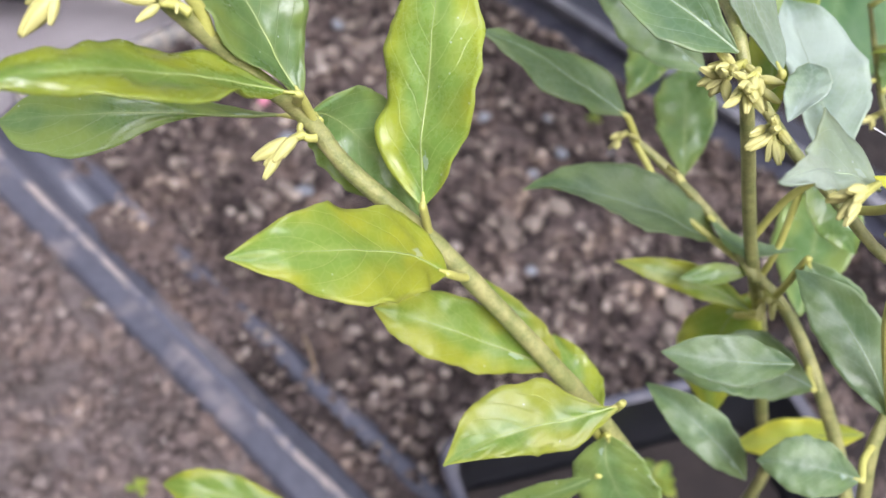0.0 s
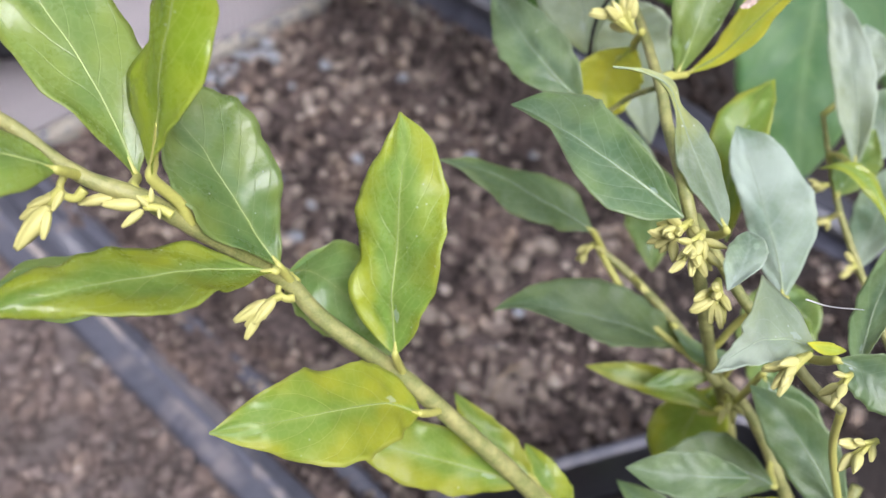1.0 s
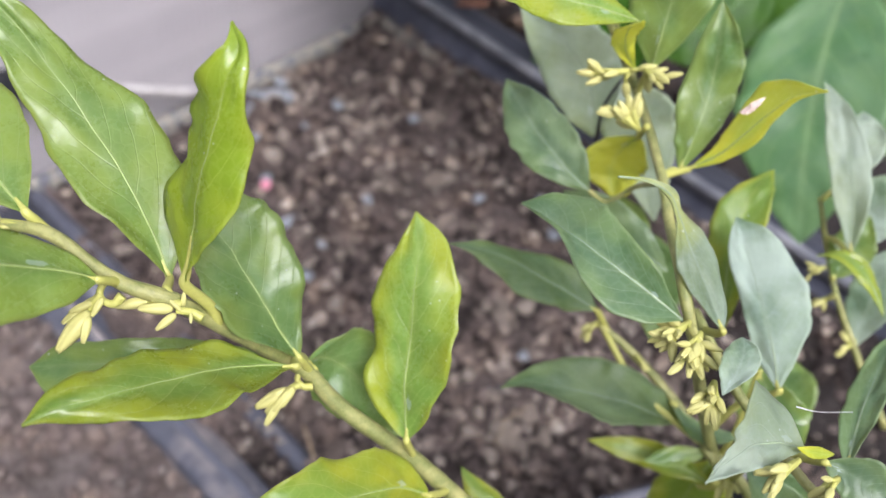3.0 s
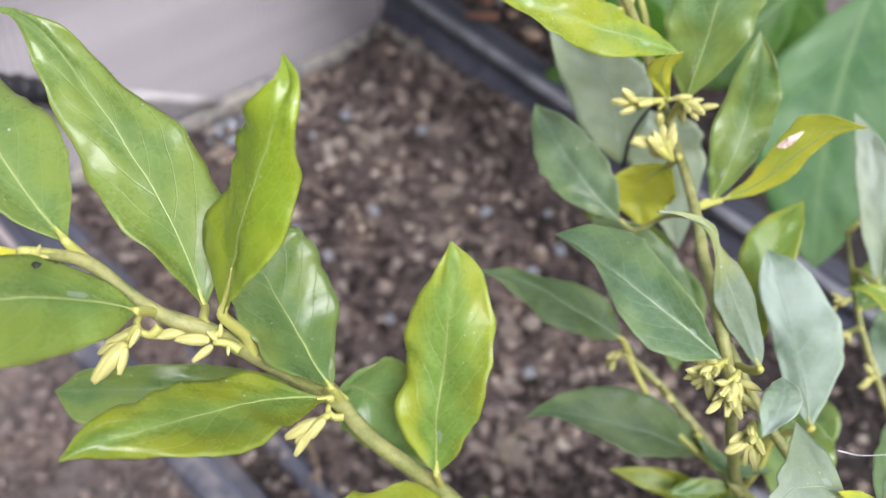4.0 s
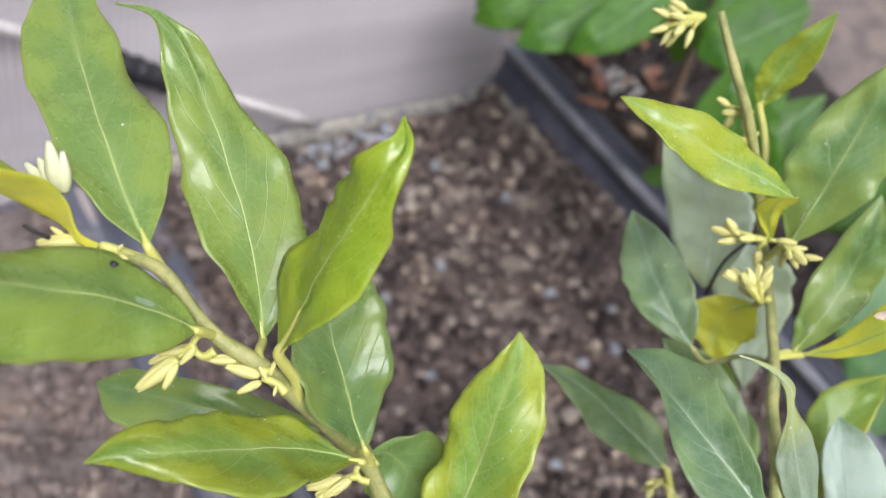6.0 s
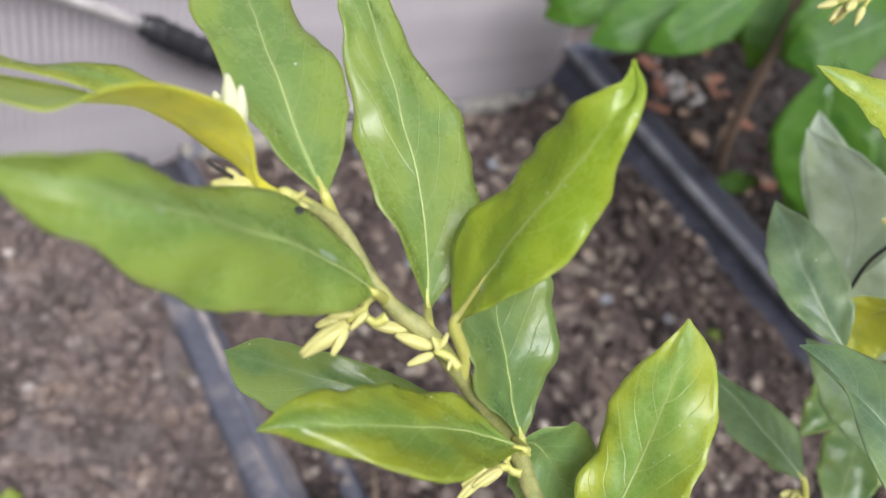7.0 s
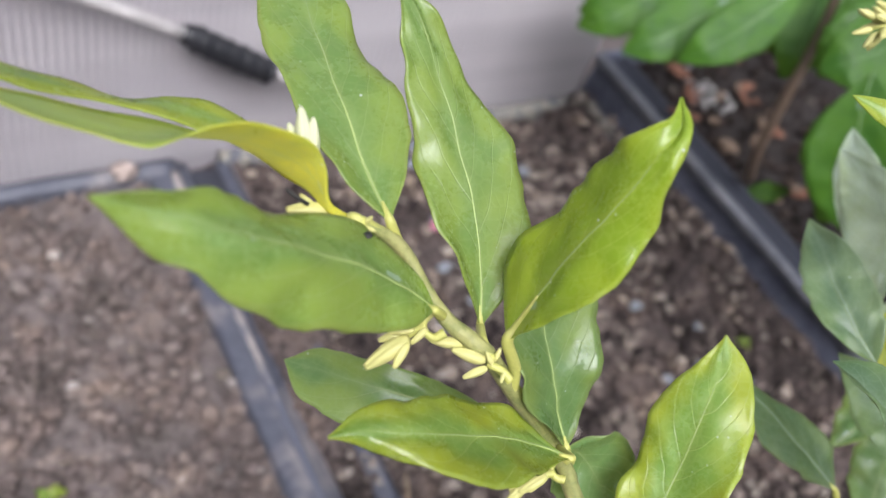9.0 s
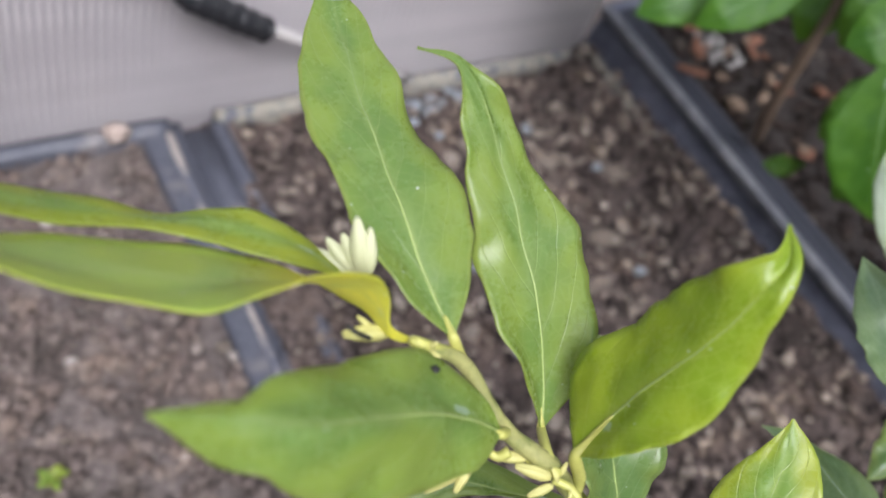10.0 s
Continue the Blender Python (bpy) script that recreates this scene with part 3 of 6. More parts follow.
# unseen walls, added to cut low sky light and darken leaf reflections
SKY_BLOCK = plain("sky_blocking_wall", (0.16, 0.15, 0.13), 0.85, 3, 0.4, second=(0.08, 0.10, 0.06))
for name, region in (("wall_south", (-2.6, 3.0, -2.28, -2.2)), ("wall_west", (-2.68, -2.6, -2.2, 3.0)), ("wall_east", (3.0, 3.08, -2.2, 3.0)), ("wall_north", (-2.6, 3.0, 3.0, 3.08))):
    bm = bmesh.new()
    box(bm, *region, -0.14, 2.3)
    tagged(finish(name, bm, SKY_BLOCK, smooth=False), "unseen dark wall added to block the low sky", "fence", kind="structure")
bm = bmesh.new()
box(bm, -2.6, 3.0, -2.2, 3.0, -0.14, -0.12)
tagged(finish("ground", bm, DRY, smooth=False), "bare brown earth below the trays", "ground", kind="structure")


def rim(parent, axis, at, width, a, b, z, height, name="rim", material=None):
    """A rounded tray edge with a raised bead along it."""
    prof = [(-0.5, -0.6), (-0.5, 0.55), (-0.4, 0.85), (-0.1, 0.9), (0.0, 1.05), (0.14, 1.05), (0.2, 0.8), (0.42, 0.72), (0.5, 0.4), (0.5, -0.6)]
    bm = bmesh.new()
    rings = []
    steps = max(2, round(abs(b - a) / 0.012))
    for k in range(steps + 1):
        u = a + (b - a) * k / steps
        ring = []
        for px, pz in prof:
            wob = noise.noise((u * 18, px * 3, at * 10)) * 0.0016
            s = at + px * width + wob
            h = z + pz * height + noise.noise((u * 25, px * 2, at)) * 0.0012
            ring.append(bm.verts.new((s, u, h) if axis == "y" else (u, s, h)))
        rings.append(ring)
    for p, q in zip(rings, rings[1:]):
        for k in range(len(prof) - 1):
            bm.faces.new((p[k], p[k + 1], q[k + 1], q[k]))
    bm.faces.new(rings[0])
    bm.faces.new(rings[-1][::-1])
    bmesh.ops.recalc_face_normals(bm, faces=bm.faces)
    return part(name, bm, material or TRAY, parent)


tray = thing("soil_tray", "wide black plastic tray with sandy dusty rims, full of soil", "tray")
rim(tray, "y", 0.150, 0.020, -0.25, 0.585, 0.0, 0.012)
rim(tray, "x", 0.589, 0.020, 0.150, 0.628, 0.004, 0.014, material=CRUST)
rim(tray, "y", 0.637, 0.016, 0.36, 0.588, 0.018, 0.010, material=CRUST)
bm = bmesh.new()
box(bm, 0.138, 0.640, -0.25, 0.596, -0.12, -0.02)
part("base", bm, TRAY, tray, smooth=False)
bed = thing("seed_tray", "black plastic tray of dry soil with a dusty flat edge", "tray")
rim(bed, "y", 0.0915, 0.043, -0.35, 0.590, 0.002, 0.012)
bm = bmesh.new()
line = [(0.0945 + 0.0016 * noise.noise((k * 0.31, 3, 0)), -0.3 + k * 0.012, 0.0135 + 0.0012 * noise.noise((k * 0.37, 0, 5)), 0.0042 + 0.0012 * noise.noise((k * 0.23, 7, 0))) for k in range(74)]
tube(bm, line, 8, 0.1)
part("bead", bm, DUST, bed, "sandy dusty bead along the rim")
gap_soil = soil_sheet("ground_soil_gap", 0.0990, 0.166, -0.3, 0.585, 0.001, 0.0025, 0.005, SOIL, "brown soil spilt between the two tray rims and over one of them", 13.0)
for v in gap_soil.data.vertices:
    x, y = v.co.x, v.co.y
    heap = max(0.0, min(1.0, (y - 0.20) / 0.05)) * max(0.0, min(1.0, (0.44 - y) / 0.05))
    shore = 0.116 - 0.015 * heap + 0.004 * noise.noise((y * 30, 2, 7))
    v.co.z += (0.0035 + 0.0075 * heap + 0.006 * noise.noise((x * 22, y * 22, 4))) * min(1.0, max(0.0, x - shore) / 0.008) - 0.004 * (x < shore)
rim(bed, "x", 0.589, 0.022, -0.75, 0.100, 0.002, 0.014)
bm = bmesh.new()
box(bm, -0.75, 0.136, -0.35, 0.596, -0.12, -0.02)
part("base", bm, TRAY, bed, smooth=False)

bm = bmesh.new()
box(bm, 0.1115, 0.1425, 0.42, 0.578, 0.002, 0.0112, 0.002)
part("flange", bm, TRAY, bed, "dusty grey flange between the rims")

# twin-wall sheet behind the trays
panel = thing("wall_panel", "greyish translucent twin-wall sheet with upright ribs, standing behind the trays", "panel", kind="structure")
bm = bmesh.new()
box(bm, -1.2, 0.66, 0.612, 0.622, -0.12, 0.9)
part("sheet", bm, PANEL, panel, smooth=False)
bm = bmesh.new()
box(bm, -0.0018, 0.0018, -0.003, 0.001, -0.1, 0.9, 0.0009)
rib_me = bpy.data.meshes.new("rib")
bm.to_mesh(rib_me)
bm.free()
rib_me.materials.append(PANELRIB)
for k in range(150):
    ob = new("rib", rib_me)
    ob.parent = panel
    ob.location = (-0.62 + 0.0085 * k, 0.6115, 0)

# trough on the right
trough = thing("plant_trough", "black plastic trough with a rolled rim and water drops", "trough")


def strip(name, prof, material):
    bm = bmesh.new()
    ends = []
    for y in np.linspace(-0.6, 0.605, 40):
        ends.append([bm.verts.new((x + 0.0008 * noise.noise((y * 9, z * 30, 1)), y, z + 0.0006 * noise.noise((y * 11, x * 40, 2)))) for x, z in prof])
    for a, b in zip(ends, ends[1:]):
        for k in range(len(prof) - 1):
            bm.faces.new((a[k], a[k + 1], b[k + 1], b[k]))
    bmesh.ops.recalc_face_normals(bm, faces=bm.faces)
    part(name, bm, material, trough)


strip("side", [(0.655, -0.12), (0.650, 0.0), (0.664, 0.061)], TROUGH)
# same plastic again, the rim's highlight painted in as a paler colour
LIT_LIP = plain("highlit_lip_plastic", (0.17, 0.178, 0.205), 0.4, 40, 0.35, 0.0004, second=(0.24, 0.245, 0.265))
strip("lip", [(0.664, 0.0605), (0.6555, 0.061), (0.655, 0.070), (0.658, 0.0752), (0.663, 0.076), (0.666, 0.073)], LIT_LIP)
strip("rim", [(0.666, 0.073), (0.667, 0.070), (0.687, 0.070), (0.688, 0.074)], SHADED_FLAT)
strip("inner_lip", [(0.688, 0.074), (0.692, 0.0775), (0.697, 0.075), (0.697, 0.0)], SHADED_FLAT)
bm = bmesh.new()
box(bm, 0.660, 1.15, 0.590, 0.604, -0.12, 0.078, 0.002)
part("end", bm, TROUGH, trough, smooth=False)
# the shade between the broad leaves is part of this soil's colour
trough_soil = soil_sheet("ground_soil_trough", 0.693, 1.15, -0.6, 0.60, 0.062, 0.008, 0.008, WET_SHADED, "damp trough soil with bark bits, foliage shade in its colour", 9.0)

drop_bm = bmesh.new()
bmesh.ops.create_icosphere(drop_bm, subdivisions=1, radius=1.0)
drop_me = bpy.data.meshes.new("water_drop")
drop_bm.to_mesh(drop_me)
drop_bm.free()
drop_me.materials.append(plain("dried_drop", (0.42, 0.43, 0.46), 0.25, 300, 0.3))
drops = random.Random(12)
for k in range(150):
    ob = new("water_drop", drop_me)
    ob.parent = trough
    up = drops.random()
    r = drops.uniform(0.0006, 0.0015)
    ob.matrix_basis = Matrix.Translation((0.6505 + 0.0135 * up, drops.uniform(0.15, 0.60), 0.061 * up)) @ Matrix.Diagonal((r * 0.5, r * drops.uniform(0.8, 1.6), r * drops.uniform(0.8, 1.8), 1))

# pot
pot = thing("plant_pot", "black plastic square nursery pot with a smooth grey rim", "pot")


def square(bm, half, z, r=0.022, n=5):
    out = []
    for qx, qy, a0 in ((1, 1, 0), (-1, 1, 90), (-1, -1, 180), (1, -1, 270)):
        for k in range(n + 1):
            a = radians(a0 + 90 * k / n)
            out.append(bm.verts.new((qx * (half - r) + r * math.cos(a), qy * (half - r) + r * math.sin(a), z)))
    return out


def pot_part(name, sizes, material, label=""):
    bm = bmesh.new()
    loops = [square(bm, *size) for size in sizes]
    for a, b in zip(loops, loops[1:]):
        for k in range(len(a)):
            bm.faces.new((a[k], a[(k + 1) % len(a)], b[(k + 1) % len(a)], b[k]))
    bmesh.ops.recalc_face_normals(bm, faces=bm.faces)
    part(name, bm, material, pot, label)


pot_part("shell", [(0.108, 0.0), (0.128, 0.118)], POT)
pot_part("liner", [(0.126, 0.128), (0.116, 0.03), (0.001, 0.03, 0.0005)], POT)
pot_part("rim", [(0.128, 0.118), (0.134, 0.119), (0.1355, 0.125), (0.134, 0.131), (0.130, 0.132), (0.126, 0.128)], POTRIM, "worn grey rim")
bm = bmesh.new()
rows = []
for i in range(25):
    rows.append([bm.verts.new((-0.116 + 0.00967 * i, -0.116 + 0.00967 * j, 0.068 + 0.005 * noise.noise((i * 0.6, j * 0.6, 4)))) for j in range(25)])
for a, b in zip(rows, rows[1:]):
    for j in range(24):
        bm.faces.new((a[j], b[j], b[j + 1], a[j + 1]))
part("potting_soil", bm, WET_SHADED, pot, "dark wet compost")
pot.matrix_basis = pose(0.179, -0.171, 0.002, 0, 0, -29)

# watering lance
lance = thing("watering_lance", "grey watering tube with a ribbed black coupling, leaning on the sheet", "hose")
stalk(lance, [(0.366, 0.577, 0.033, 0.0062), (0.239, 0.580, 0.102, 0.0062), (0.19, 0.581, 0.128, 0.0062)], "tube", TUBE, 4, 12, 0)
stalk(lance, [(0.10, 0.584, 0.183, 0.0062), (-0.017, 0.586, 0.243, 0.0062), (-0.4, 0.586, 0.44, 0.0062)], "tube", TUBE, 4, 12, 0)
coup = [(0.19, 0.579, 0.128, 0.008), (0.18, 0.579, 0.134, 0.012), (0.150, 0.580, 0.152, 0.0125), (0.118, 0.582, 0.172, 0.0125), (0.105, 0.583, 0.180, 0.011), (0.098, 0.584, 0.184, 0.008)]
stalk(lance, coup, "coupling", GRIP, 4, 14, 0)
for k in range(6):
    at = Vector((0.183, 0.579, 0.132)).lerp(Vector((0.112, 0.5825, 0.1755)), k / 5)
    step = Vector((-0.0022, 0, 0.00136))
    wide = 0.0142 if k == 2 else 0.0134
    bm = bmesh.new()
    tube(bm, [(*(at - step), wide - 0.002), (*(at - step * 0.5), wide), (*(at + step * 0.5), wide), (*(at + step), wide - 0.002)], 16)
    part("grip_ring", bm, GRIP, lance)

# ---- the flowering shrubs ----
plant_a = thing("sweet_box_plant", "leaning evergreen shrub with glossy yellow-green leaves and pale buds", "shrub", "flowering shrubs")
plant_b = thing("sweet_box_plant", "evergreen shrub with dull grey-green leaves and clustered cream buds", "shrub", "flowering shrubs")
plant_c = thing("sweet_box_plant", "rear evergreen stem, leaves coloured with dust and painted sky sheen", "shrub", "flowering shrubs")
broad_plant = thing("broad_leaved_shrub", "dark green broad-leaved shrub growing in the black trough", "shrub")
stalk(plant_a, [(0.1200, -0.1300, 0.0600, 0.0034), (0.0900, -0.1260, 0.2800, 0.0034), (0.0767, -0.1225, 0.3300, 0.0034), (0.0579, -0.1120, 0.3710, 0.0033), (0.0425, -0.0900, 0.4060, 0.0032), (0.0255, -0.0535, 0.4418, 0.0030), (0.0165, -0.0350, 0.4590, 0.0029), (0.0041, -0.0137, 0.4783, 0.0027), (-0.0005, -0.0020, 0.4906, 0.0025), (-0.0101, 0.0049, 0.5041, 0.0024), (-0.0206, 0.0112, 0.5189, 0.0023), (-0.0298, 0.0171, 0.5318, 0.0023), (-0.0375, 0.0245, 0.5373, 0.0020), (-0.0422, 0.0308, 0.5432, 0.0017), (-0.0475, 0.0396, 0.5518, 0.0017), (-0.0588, 0.0434, 0.5605, 0.0013)])
stalk(plant_b, [(0.1900, -0.1600, 0.0600, 0.0030), (0.1690, -0.1540, 0.2600, 0.0028), (0.1630, -0.1347, 0.3100, 0.0028), (0.1540, -0.1166, 0.3600, 0.0027), (0.1177, -0.0979, 0.4357, 0.0023), (0.0869, -0.0768, 0.5160, 0.0020), (0.1210, -0.0486, 0.5115, 0.0020), (0.1331, -0.0360, 0.5152, 0.0019), (0.1650, -0.0030, 0.5154, 0.0018), (0.1500, 0.0228, 0.5595, 0.0018), (0.1423, 0.0373, 0.5781, 0.0016), (0.1377, 0.0490, 0.5916, 0.0012)])
stalk(plant_b, [(0.1221, -0.1068, 0.4173, 0.0022), (0.1276, -0.0825, 0.4244, 0.0020), (0.1294, -0.0568, 0.4311, 0.0018), (0.1268, -0.0399, 0.4363, 0.0015)], "branch")
stalk(plant_b, [(0.1279, -0.1025, 0.4146, 0.0022), (0.1316, -0.1229, 0.4021, 0.0024), (0.1277, -0.1460, 0.3843, 0.0026), (0.1271, -0.1619, 0.3672, 0.0028), (0.1217, -0.1814, 0.3455, 0.0030)], "branch")
stalk(plant_b, [(0.1048, -0.0738, 0.5003, 0.0016), (0.0916, -0.0985, 0.4967, 0.0017), (0.0867, -0.1168, 0.4937, 0.0017), (0.0844, -0.1313, 0.4895, 0.0016), (0.0852, -0.1412, 0.4874, 0.0015)], "branch")
stalk(plant_b, [(0.1255, -0.1650, 0.4141, 0.0022), (0.1117, -0.1703, 0.3946, 0.0024), (0.1055, -0.1815, 0.3712, 0.0026)], "branch")
stalk(plant_c, [(0.2233, -0.0737, 0.4732, 0.0010), (0.2201, -0.0860, 0.4580, 0.0012), (0.2153, -0.1012, 0.4420, 0.0014), (0.2113, -0.1251, 0.4210, 0.0016), (0.2060, -0.1505, 0.4018, 0.0018)], "stem")
stalk(plant_b, [(0.1837, 0.0133, 0.5021, 0.0007), (0.1755, 0.0132, 0.4914, 0.0007), (0.1715, 0.0096, 0.4771, 0.0007)], "twig", TWIG)
stalk(broad_plant, [(0.6898, 0.3448, 0.0930, 0.0065), (0.6471, 0.3339, 0.1564, 0.0060), (0.6242, 0.3315, 0.2404, 0.0055), (0.6275, 0.3394, 0.2997, 0.0045), (0.6198, 0.3506, 0.3760, 0.0040)], "stem", BARK)
stalk(plant_a, [(-0.0707, 0.0450, 0.5667, 0.0005), (-0.0736, 0.0459, 0.5691, 0.0005), (-0.0751, 0.0475, 0.5700, 0.0004)], "twig", TWIG)
stalk(plant_b, [(0.0723, -0.1162, 0.5282, 0.0002), (0.0810, -0.1217, 0.5225, 0.0001), (0.0972, -0.1290, 0.5131, 0.0001)], "thread", SILK)
drawn_leaf(plant_a, [(0.0126, -0.0346, 0.4740), (0.0151, -0.0308, 0.4797), (0.0177, -0.0272, 0.4855), (0.0208, -0.0239, 0.4912), (0.0240, -0.0207, 0.4969), (0.0275, -0.0175, 0.5024), (0.0313, -0.0141, 0.5076), (0.0356, -0.0104, 0.5123), (0.0399, -0.0064, 0.5165), (0.0442, -0.0018, 0.5203), (0.0482, 0.0033, 0.5235)], (-0.783, -0.073, 0.618), [(-7.0, 0.5, 6.2, 3.2), (-10.3, 1.1, 10.5, 4.6), (-13.8, 1.4, 12.3, 3.1), (-15.6, 1.4, 11.7, -0.1), (-15.6, 0.3, 13.1, -0.8), (-14.9, -1.2, 13.6, -0.9), (-13.2, -2.3, 12.5, -0.5), (-10.6, -3.0, 9.5, 0.0), (-6.8, -2.4, 4.7, -0.0)], "lime")
petiole(plant_a, (0.0171, -0.0351, 0.4599), (0.0150, -0.0348, 0.4666), (0.0126, -0.0346, 0.4740), (0.0107, 0.0139, 0.0224))
drawn_leaf(plant_a, [(0.0121, -0.0478, 0.4575), (0.0078, -0.0449, 0.4630), (0.0030, -0.0426, 0.4683), (-0.0028, -0.0413, 0.4729), (-0.0088, -0.0401, 0.4773), (-0.0149, -0.0390, 0.4815), (-0.0212, -0.0377, 0.4855), (-0.0276, -0.0359, 0.4889), (-0.0343, -0.0332, 0.4910), (-0.0408, -0.0295, 0.4912), (-0.0468, -0.0250, 0.4910)], (0.233, -0.563, 0.793), [(-4.0, 0.5, 6.0, 1.3), (-9.0, 1.2, 10.1, 1.9), (-12.3, 0.5, 12.3, 2.4), (-12.4, -0.6, 14.4, 2.8), (-11.2, -1.1, 14.9, 2.2), (-12.7, -0.4, 14.2, 0.6), (-11.1, -0.3, 11.5, -1.1), (-8.4, -0.1, 7.6, -1.7), (-5.2, 0.3, 4.2, -1.3)], "yellow")
petiole(plant_a, (0.0232, -0.0482, 0.4471), (0.0176, -0.0483, 0.4518), (0.0121, -0.0478, 0.4575), (-0.0194, 0.0084, 0.0200))
leaf(plant_a, (0.0392, -0.0800, 0.4153), (0.0163, -0.0525, 0.4294), (-0.0017, -0.0347, 0.4401), (0.0153, 0.0098, 0.0117), "yellow", 0.45)
petiole(plant_a, (0.0399, -0.0844, 0.4115), (0.0392, -0.0818, 0.4136), (0.0392, -0.0800, 0.4153), (-0.0229, 0.0275, 0.0142))
leaf(plant_a, (0.0458, -0.0782, 0.4078), (0.0448, -0.0599, 0.4123), (0.0450, -0.0386, 0.4200), (0.0105, -0.0071, 0.0050), "yellow", 0.5)
petiole(plant_a, (0.0425, -0.0900, 0.4060), (0.0441, -0.0829, 0.4072), (0.0458, -0.0782, 0.4078), (-0.0010, 0.0182, 0.0045))
leaf(plant_a, (0.0450, -0.0971, 0.4012), (0.0513, -0.0829, 0.4021), (0.0570, -0.0662, 0.4038), (0.0106, -0.0075, 0.0041), "lime", 0.5)
petiole(plant_a, (0.0481, -0.0944, 0.3877), (0.0471, -0.0945, 0.3945), (0.0450, -0.0971, 0.4012), (0.0063, 0.0142, 0.0009))
drawn_leaf(plant_a, [(0.0366, -0.1033, 0.4260), (0.0317, -0.1004, 0.4249), (0.0268, -0.0974, 0.4238), (0.0219, -0.0946, 0.4229), (0.0171, -0.0912, 0.4222), (0.0124, -0.0880, 0.4215), (0.0073, -0.0853, 0.4207), (0.0021, -0.0828, 0.4199), (-0.0033, -0.0809, 0.4190), (-0.0087, -0.0791, 0.4181), (-0.0143, -0.0775, 0.4174)], (-0.309, -0.306, 0.900), [(-1.2, -0.2, 3.4, 0.0), (-4.9, -0.2, 6.3, 0.0), (-10.3, 0.1, 8.5, 0.0), (-14.0, 0.4, 8.7, -0.0), (-13.7, 0.1, 8.3, -0.0), (-14.2, -0.1, 7.1, -0.0), (-12.2, -0.0, 5.7, 0.0), (-9.9, -0.2, 3.8, 0.0), (-4.9, -0.1, 1.9, 0.0)], "yellow")
petiole(plant_a, (0.0575, -0.1120, 0.3715), (0.0414, -0.0984, 0.3975), (0.0366, -0.1033, 0.4260), (-0.0191, 0.0113, -0.0040))
leaf(plant_a, (0.0424, -0.1029, 0.3987), (0.0401, -0.1137, 0.3818), (0.0419, -0.1408, 0.3670), (0.0161, -0.0196, 0.0133), "green", 0.5)
petiole(plant_a, (0.0560, -0.1100, 0.3750), (0.0468, -0.1015, 0.3849), (0.0424, -0.1029, 0.3987), (-0.0024, -0.0109, -0.0169))
leaf(plant_a, (0.0376, -0.1080, 0.3833), (0.0224, -0.0956, 0.3680), (0.0107, -0.0834, 0.3560), (0.0026, 0.0086, 0.0032), "green", 0.5)
petiole(plant_a, (0.0700, -0.1180, 0.3450), (0.0466, -0.1041, 0.3613), (0.0376, -0.1080, 0.3833), (-0.0152, 0.0124, -0.0153))
drawn_leaf(plant_a, [(-0.0033, -0.0021, 0.5001), (-0.0038, 0.0018, 0.5045), (-0.0044, 0.0055, 0.5091), (-0.0049, 0.0093, 0.5136), (-0.0052, 0.0133, 0.5179), (-0.0054, 0.0177, 0.5219), (-0.0056, 0.0223, 0.5255), (-0.0060, 0.0272, 0.5288), (-0.0061, 0.0324, 0.5316), (-0.0060, 0.0376, 0.5343), (-0.0056, 0.0428, 0.5370)], (0.180, -0.620, 0.764), [(-3.8, 2.5, 4.4, 1.2), (-7.5, 4.6, 8.8, 2.4), (-10.5, 5.5, 13.4, 3.7), (-12.9, 5.5, 16.5, 4.9), (-14.7, 5.2, 17.7, 5.2), (-16.0, 5.1, 15.7, 4.3), (-15.9, 5.5, 11.8, 2.0), (-14.1, 5.7, 7.5, 0.4), (-9.7, 4.4, 3.7, -0.2)], "green")
petiole(plant_a, (0.0005, -0.0029, 0.4901), (-0.0014, -0.0025, 0.4951), (-0.0033, -0.0021, 0.5001), (-0.0021, 0.0148, 0.0175))
leaf(plant_a, (0.0011, 0.0003, 0.4904), (0.0157, -0.0038, 0.4774), (0.0202, -0.0297, 0.4590), (0.0245, 0.0030, 0.0138), "green", 0.5)
petiole(plant_a, (0.0019, -0.0039, 0.4898), (0.0018, -0.0019, 0.4898), (0.0011, 0.0003, 0.4904), (0.0146, -0.0041, -0.0131))
drawn_leaf(plant_a, [(-0.0092, -0.0079, 0.5085), (-0.0154, -0.0043, 0.5114), (-0.0219, -0.0020, 0.5147), (-0.0286, -0.0006, 0.5185), (-0.0351, 0.0001, 0.5225), (-0.0416, 0.0006, 0.5267), (-0.0483, 0.0010, 0.5306), (-0.0552, 0.0017, 0.5341), (-0.0623, 0.0034, 0.5364), (-0.0696, 0.0058, 0.5368), (-0.0769, 0.0076, 0.5353)], (0.357, -0.053, 0.933), [(-1.6, -0.1, 5.3, 1.9), (-5.4, 0.9, 9.2, 3.2), (-8.9, 2.0, 11.9, 3.8), (-9.8, 1.7, 14.0, 3.7), (-9.9, 1.0, 15.0, 2.6), (-9.9, -0.2, 13.3, 0.9), (-9.4, -1.2, 9.4, -1.8), (-8.9, -1.1, 5.1, -3.9), (-5.5, -0.6, 2.4, -3.3)], "lime")
petiole(plant_a, (-0.0015, 0.0008, 0.4955), (-0.0061, -0.0033, 0.5020), (-0.0092, -0.0079, 0.5085), (-0.0252, 0.0095, 0.0130))
